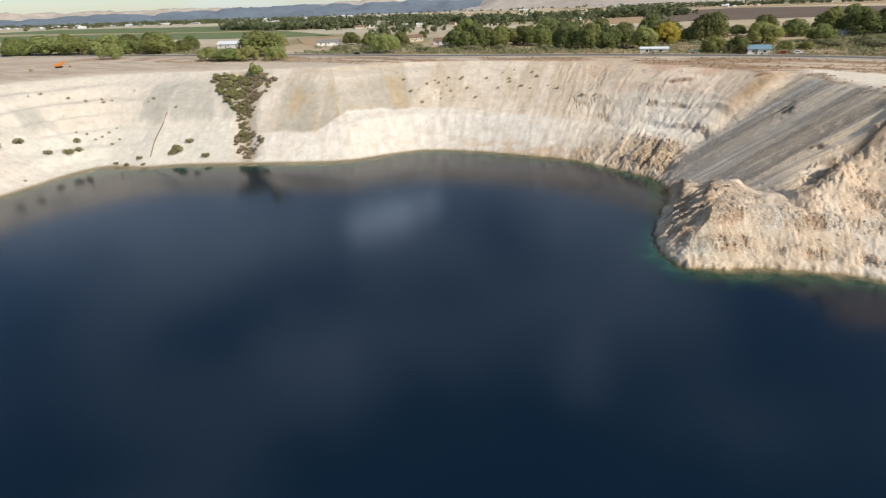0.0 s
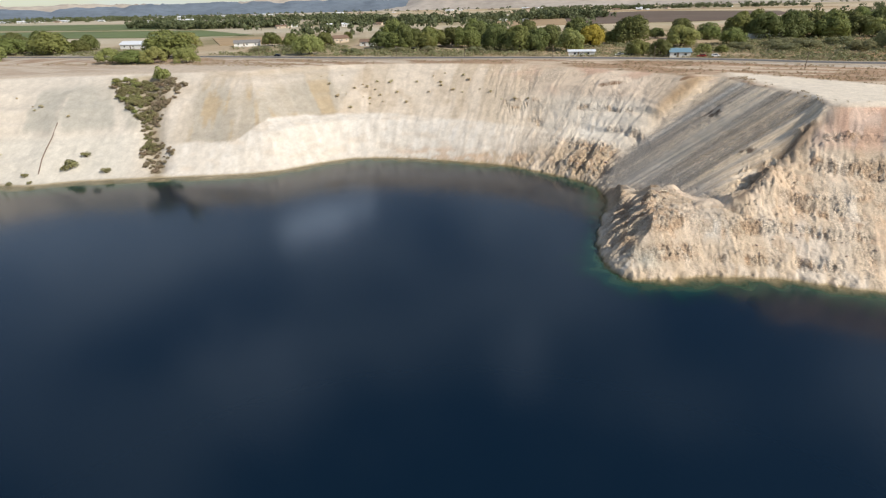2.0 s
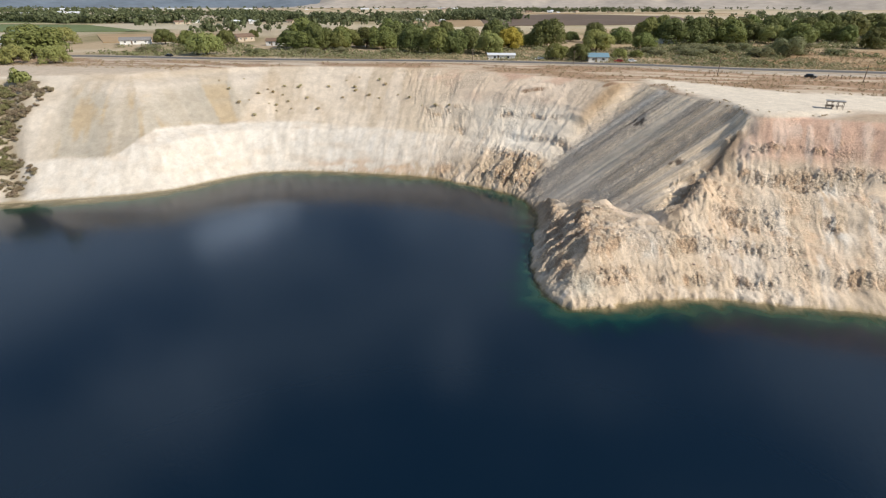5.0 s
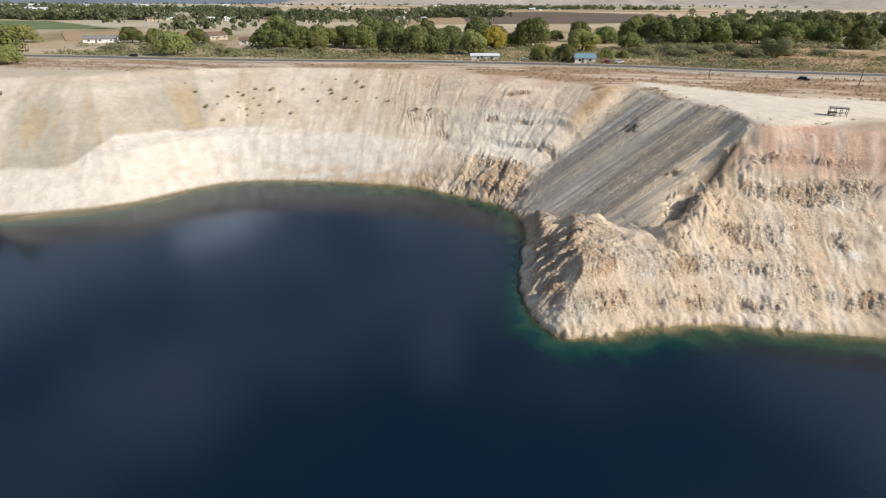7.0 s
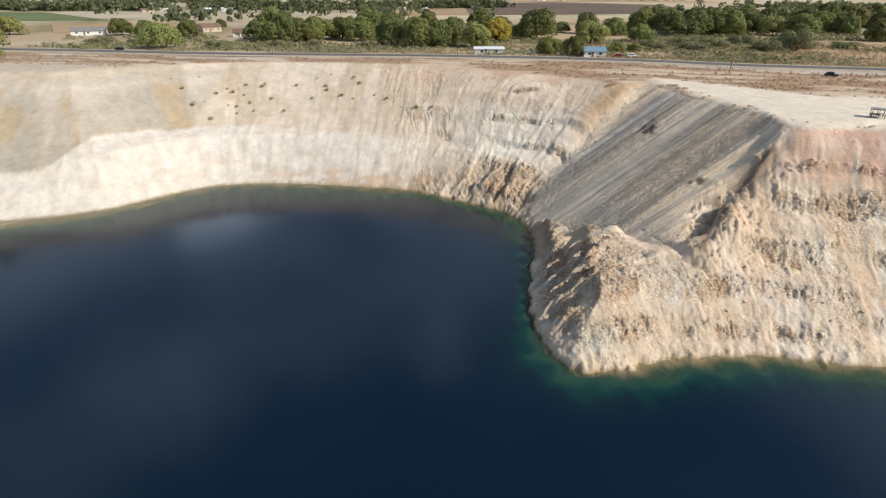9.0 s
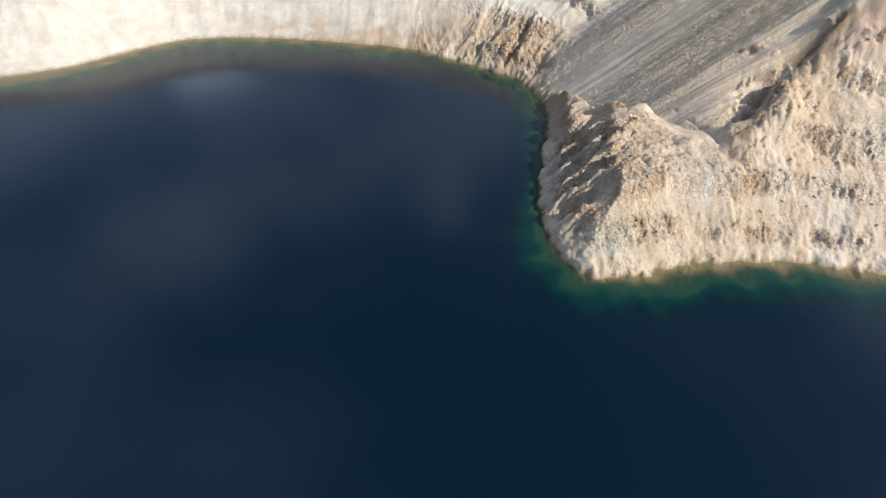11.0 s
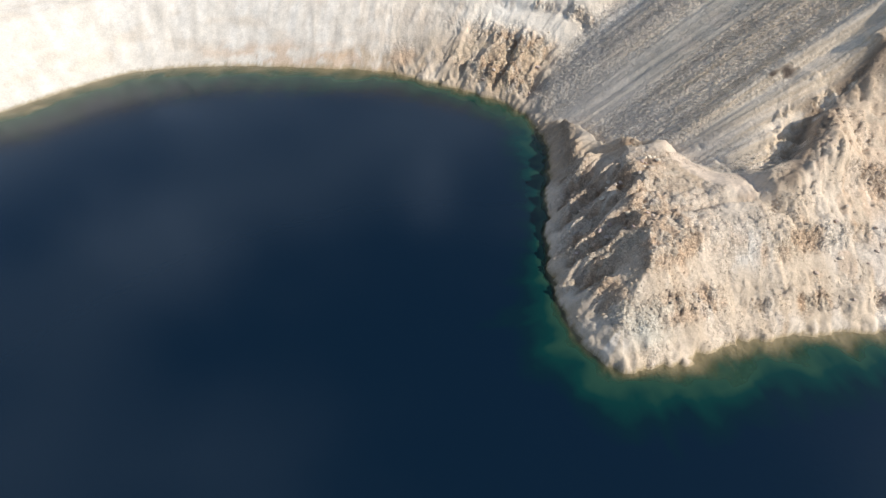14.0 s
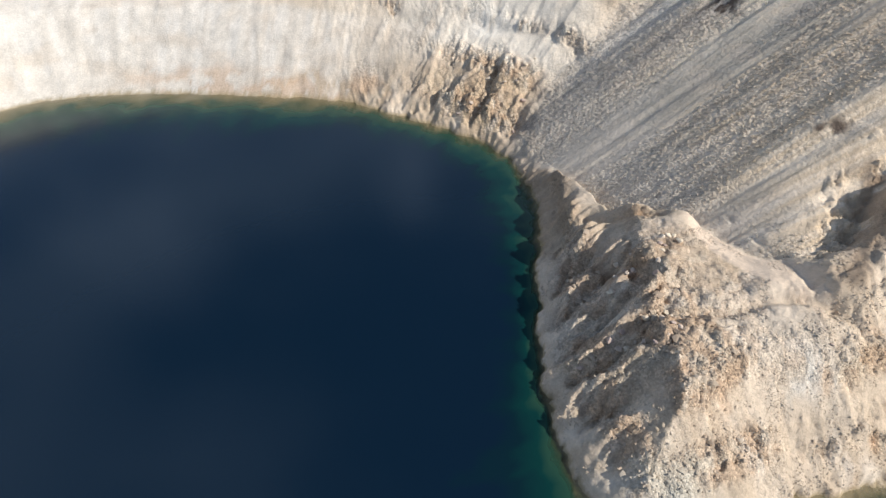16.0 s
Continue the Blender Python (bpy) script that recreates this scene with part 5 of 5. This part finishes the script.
# ---- buildings ----
def house(name, x, y, turn, long, deep, high, roof_mat, wall_mat, label, rise=1.6, windows=3, group="", z=PLAIN):
    """A gabled building with eaves, a door and windows on both long sides."""
    t = thing(name, x, y, z + 0.15, turn)
    bm = bmesh.new()
    box(bm, (long, deep, high + 0.6), (0, 0, high / 2 - 0.3), bevel=0.03)
    for sx in (-1, 1):
        a = [bm.verts.new((sx * (long / 2 - 0.02), sy * deep / 2, high - 0.02)) for sy in (-1, 1)] + [bm.verts.new((sx * (long / 2 - 0.02), 0, high + rise - 0.06))]
        bm.faces.new(a)
    part("wall", bm, wall_mat, t)
    bm = bmesh.new()
    over, slope = 0.5, math.atan2(rise, deep / 2)
    run = (deep / 2 + over) / math.cos(slope)
    for sy in (-1, 1):
        box(bm, (long + 2 * over, run, 0.14), (0, sy * (deep / 2 + over) / 2, high + rise - (deep / 2 + over) / 2 * math.tan(slope) + 0.05), (-sy * math.degrees(slope), 0, 0))
    part("roof", bm, roof_mat, t)
    part("door", box(bmesh.new(), (1.0, 0.08, 2.05), (-long * 0.12, -deep / 2 - 0.03, 1.05), bevel=0.02), WOOD, t)
    for sy in (-1, 1):
        for k in range(windows):
            wx = -long / 2 + long * (k + 0.5) / windows
            if sy < 0 and abs(wx + long * 0.12) < 1.2:
                wx += 1.9
            w = part("window", box(bmesh.new(), (1.3, 0.10, 1.1), (wx, sy * (deep / 2 + 0.02), high * 0.56), bevel=0.02), WHITE, t)
            part("pane", box(bmesh.new(), (1.1, 0.04, 0.9), (wx, sy * (deep / 2 + 0.075), high * 0.56)), GLASS, w)
    return tagged(t, label, "house", group)


house("white_shed", 105, 288, -17, 13.5, 6, 2.2, PALE_ROOF, WHITE, "long low white shed with a pale metal roof", 0.7, 2)
house("blue_roofed_house", 147, 266, -18, 9.5, 8, 2.4, BLUE_ROOF, WHITE, "small white house with a blue metal roof", 1.5, 2)
house("white_house", -104, 452, 8, 19, 9, 2.6, GREY_ROOF, WHITE, "white ranch house with a grey shingle roof", 1.8, 3)
house("cream_house", -34, 466, 30, 13, 9, 3.2, BROWN_ROOF, CREAM, "cream stucco house among garden trees", 2.0, 3)
house("small_house", -10, 416, -14, 10, 7, 2.8, BROWN_ROOF, WHITE, "small white house with a dark roof under trees", 1.6, 2)
house("flat_shed", 261, 366, -10, 13, 7, 3.0, PALE_ROOF, WHITE, "white shed at the edge of the wood", 0.8, 2)
house("barn", -190, 462, -12, 22, 10, 3.2, PALE_ROOF, WHITE, "large white metal barn", 2.2, 3)
house("greenhouse", 256, 1012, 32, 110, 16, 4.5, PALE_ROOF, WHITE, "very long white farm shed across the fields", 2.5, 8)
first = house("town_house", -50, 850, 5, 14, 9, 3.2, PALE_ROOF, WHITE, "distant white town house with a pale roof", 1.8, 3, "houses of the far town")
second = house("town_cottage", 20, 905, -15, 12, 9, 3.0, BROWN_ROOF, CREAM, "distant cream town house with a brown roof", 1.8, 3, "houses of the far town")
for a, b, c, d, n in ((-190, 230, 840, 1000, 16), (-700, -100, 1350, 1650, 16), (-2300, -500, 1900, 2700, 90), (300, 1300, 1500, 1800, 12), (-700, 900, 2300, 2900, 20)):
    for k in range(n):
        k = rng.uniform(0.6, 1.7 if c > 1300 else 0.95)
        copy_thing(rng.choice((first, first, second)), pose(rng.uniform(a, b), rng.uniform(c, d), PLAIN + 0.15, 0, 0, rng.uniform(-40, 40)) @ Matrix.Diagonal((k * (1.7 if c > 1800 else 1), k, min(k, 1.3), 1)))


def shelter(x, y, z, turn):
    """A picnic ramada: timber posts, rails and a slatted tin-edged roof over a table."""
    t = thing("picnic_shelter", x, y, z, turn)
    for sx in (-2.1, -0.7, 0.7, 2.1):
        for sy in (-1.1, 1.1):
            part("post", box(bmesh.new(), (0.14, 0.14, 2.5), (sx, sy, 0.95), bevel=0.02), WOOD, t)
    for sy in (-1.1, 1.1):
        part("beam", box(bmesh.new(), (4.7, 0.12, 0.18), (0, sy, 2.14), bevel=0.02), WOOD, t)
    for sy in (-1.1, 1.1):
        part("rail", box(bmesh.new(), (4.3, 0.06, 0.12), (0, sy + 0.10, 0.85), bevel=0.015), WOOD, t)
    roof = part("roof", box(bmesh.new(), (5.0, 2.8, 0.07), (0, 0, 2.29), bevel=0.02), TIN, t)
    for k in range(8):
        part("rafter", box(bmesh.new(), (0.08, 2.7, 0.10), (-2.3 + k * 4.6 / 7, 0, 2.22), bevel=0.01), WOOD, roof)
    return tagged(t, "open timber picnic shelter with a flat roof on the bare pad", "shelter")


def picnic_table(x, y, z, turn):
    t = thing("picnic_table", x, y, z, turn)
    part("tabletop", box(bmesh.new(), (1.9, 0.75, 0.06), (0, 0, 0.75), bevel=0.01), WOOD, t)
    for sy in (-0.65, 0.65):
        part("bench", box(bmesh.new(), (1.9, 0.28, 0.06), (0, sy, 0.45), bevel=0.01), WOOD, t)
    for sx in (-0.7, 0.7):
        part("leg", box(box(bmesh.new(), (0.08, 1.5, 0.08), (sx, 0, 0.40)), (0.08, 0.08, 0.8), (sx, 0, 0.36)), WOOD, t)
    return tagged(t, "weathered timber picnic table under the shelter", "table")


sx, sy = 140.9, 134.3
base = height(sx, sy)
ramada = shelter(sx, sy, base, -45)
ramada.scale = (0.88, 0.88, 0.88)
picnic_table(sx - 0.75, sy + 0.75, base, -45)


# ---- vehicles and machines ----
def car(name, x, y, turn, paint, label, pickup=False):
    """A road car: shaped body and cabin, glass, lamps and wheels."""
    t = thing(name, x, y, (height(x, y) if y < 345 else PLAIN) + 0.03, turn)
    bm = bmesh.new()
    box(bm, (4.3, 1.76, 0.60), (0, 0, 0.70), bevel=0.14)
    cab = box(bmesh.new(), (1.9 if pickup else 2.9, 1.66, 0.62), (0.1 if pickup else -0.35, 0, 1.28), bevel=0.1)
    for v in cab.verts:
        if v.co.z > 1.35:
            v.co.x = (v.co.x + 0.2) * 0.78 - 0.2
            v.co.y *= 0.86
    if pickup:
        for sy in (-0.87, 0.87):
            box(bm, (1.55, 0.1, 0.4), (-1.5, sy, 1.08), bevel=0.02)
    part("body", bm, paint, t)
    cabin = part("cabin", cab, paint, t)
    part("windscreen", box(bmesh.new(), (0.05, 1.35, 0.46), (0.78 if pickup else 0.86, 0, 1.30), (0, -24, 0)), GLASS, cabin)
    for sy in (-1, 1):
        part("side_window", box(bmesh.new(), (1.2 if pickup else 2.1, 0.04, 0.36), (0.05 if pickup else -0.35, sy * 0.79, 1.32), (sy * 12, 0, 0)), GLASS, cabin)
    for sx in (-1.3, 1.32):
        for sy in (-0.86, 0.86):
            w = part("wheel", rod(bmesh.new(), (sx, sy * 0.95 - 0.11, 0.33), (sx, sy * 0.95 + 0.11, 0.33), 0.34, sides=16), RUBBER, t)
            part("rim", rod(bmesh.new(), (sx, sy * 0.95 - 0.125, 0.33), (sx, sy * 0.95 + 0.125, 0.33), 0.2, sides=12), TIN, w)
    for sy in (-0.65, 0.65):
        part("headlight", box(bmesh.new(), (0.06, 0.36, 0.16), (2.13, sy, 0.76), bevel=0.02), LAMP, t)
    return tagged(t, label, "car")


car("black_car", 196, 190.4, -60, BLACK_PAINT, "black estate car parked beside the highway")
car("white_pickup", 122, 279, 160, WHITE_PAINT, "white pickup parked in the yard", True)
car("dark_pickup", 128, 276.5, -20, BLACK_PAINT, "dark pickup parked under the yard trees", True)
car("red_car", 155, 259, 150, RED_PAINT, "dark red car parked beside the blue-roofed house")
car("white_car", 161, 257, -20, WHITE_PAINT, "white car parked beside the blue-roofed house")
car("passing_car", -62, 343, 152, BLACK_PAINT, "dark car standing on the highway shoulder")


def excavator(x, y, turn):
    t = thing("excavator", x, y, height(x, y), turn)
    for sy in (-1.1, 1.1):
        part("track", box(bmesh.new(), (3.6, 0.55, 0.8), (0, sy, 0.4), bevel=0.25), RUBBER, t)
    part("housing", box(bmesh.new(), (3.0, 2.4, 1.2), (-0.5, 0, 1.5), bevel=0.12), ORANGE_PAINT, t)
    cab = part("cab", box(bmesh.new(), (1.4, 1.0, 1.5), (0.6, 0.7, 2.3), bevel=0.1), ORANGE_PAINT, t)
    part("cab_window", box(bmesh.new(), (1.2, 0.05, 0.8), (0.6, 1.2, 2.5)), GLASS, cab)
    part("boom", rod(bmesh.new(), (0.8, -0.3, 1.6), (4.0, -0.3, 3.6), 0.3, 0.2), ORANGE_PAINT, t)
    arm = part("arm", rod(bmesh.new(), (4.0, -0.3, 3.6), (6.0, -0.3, 1.0), 0.2, 0.16), ORANGE_PAINT, t)
    part("bucket", box(bmesh.new(), (0.9, 1.0, 0.8), (5.9, -0.3, 0.6), (0, 25, 0), 0.1), RUST, arm)
    return tagged(t, "orange tracked excavator on the pit rim", "excavator")


excavator(-238, 318, 15)


def pole(x, y):
    t = thing("utility_pole", x, y, height(x, y), 30)
    part("shaft", rod(bmesh.new(), (0, 0, -0.5), (0, 0, 6.4), 0.15, 0.11), WOOD, t)
    arm = part("crossarm", box(bmesh.new(), (1.7, 0.1, 0.12), (0, 0.12, 5.9), bevel=0.01), WOOD, t)
    for k in (-0.75, -0.3, 0.3, 0.75):
        part("insulator", rod(bmesh.new(), (k, 0.12, 5.94), (k, 0.12, 6.12), 0.05, 0.03), GLASS, arm)
    return tagged(t, "weathered timber utility pole with a short crossarm", "pole", "poles along the highway")


first = pole(166, 205.5)
for x, y in ((8, 308), (44, 297), (86, 277), (128, 254), (-71, 336), (199, 172), (-150, 362), (240, 178)):
    copy_thing(first, pose(x, y, height(x, y), 0, 0, 30))


def marker(x, y):
    t = thing("marker_post", x, y, height(x, y), -30)
    part("stake", box(bmesh.new(), (0.16, 0.16, 1.6), (0, 0, 0.7), bevel=0.02), WOOD, t)
    part("plate", box(bmesh.new(), (0.42, 0.05, 0.5), (0, -0.12, 1.25), bevel=0.01), RUST, t)
    return tagged(t, "dark roadside marker post with a small plate", "sign post", "posts beside the car")


first = marker(200.5, 187)
for x, y in ((203.5, 184), (206.5, 183)):
    copy_thing(first, pose(x, y, height(x, y), 0, 0, -30))

# the old pipe down the far bank
pipe = thing("old_pipe", -138, 221.5, height(-138, 221.5))
line = [(-138, 221.5), (-138.7, 228), (-139, 233), (-139, 239), (-138.3, 245)]
for (ax, ay), (bx, by) in zip(line, line[1:]):
    part("length", rod(bmesh.new(), Vector((ax, ay, height(ax, ay) + 0.25)) - pipe.location, Vector((bx, by, height(bx, by) + 0.25)) - pipe.location, 0.2), RUST, pipe)
tagged(pipe, "rusty old pipe running down the pale bank", "pipe")
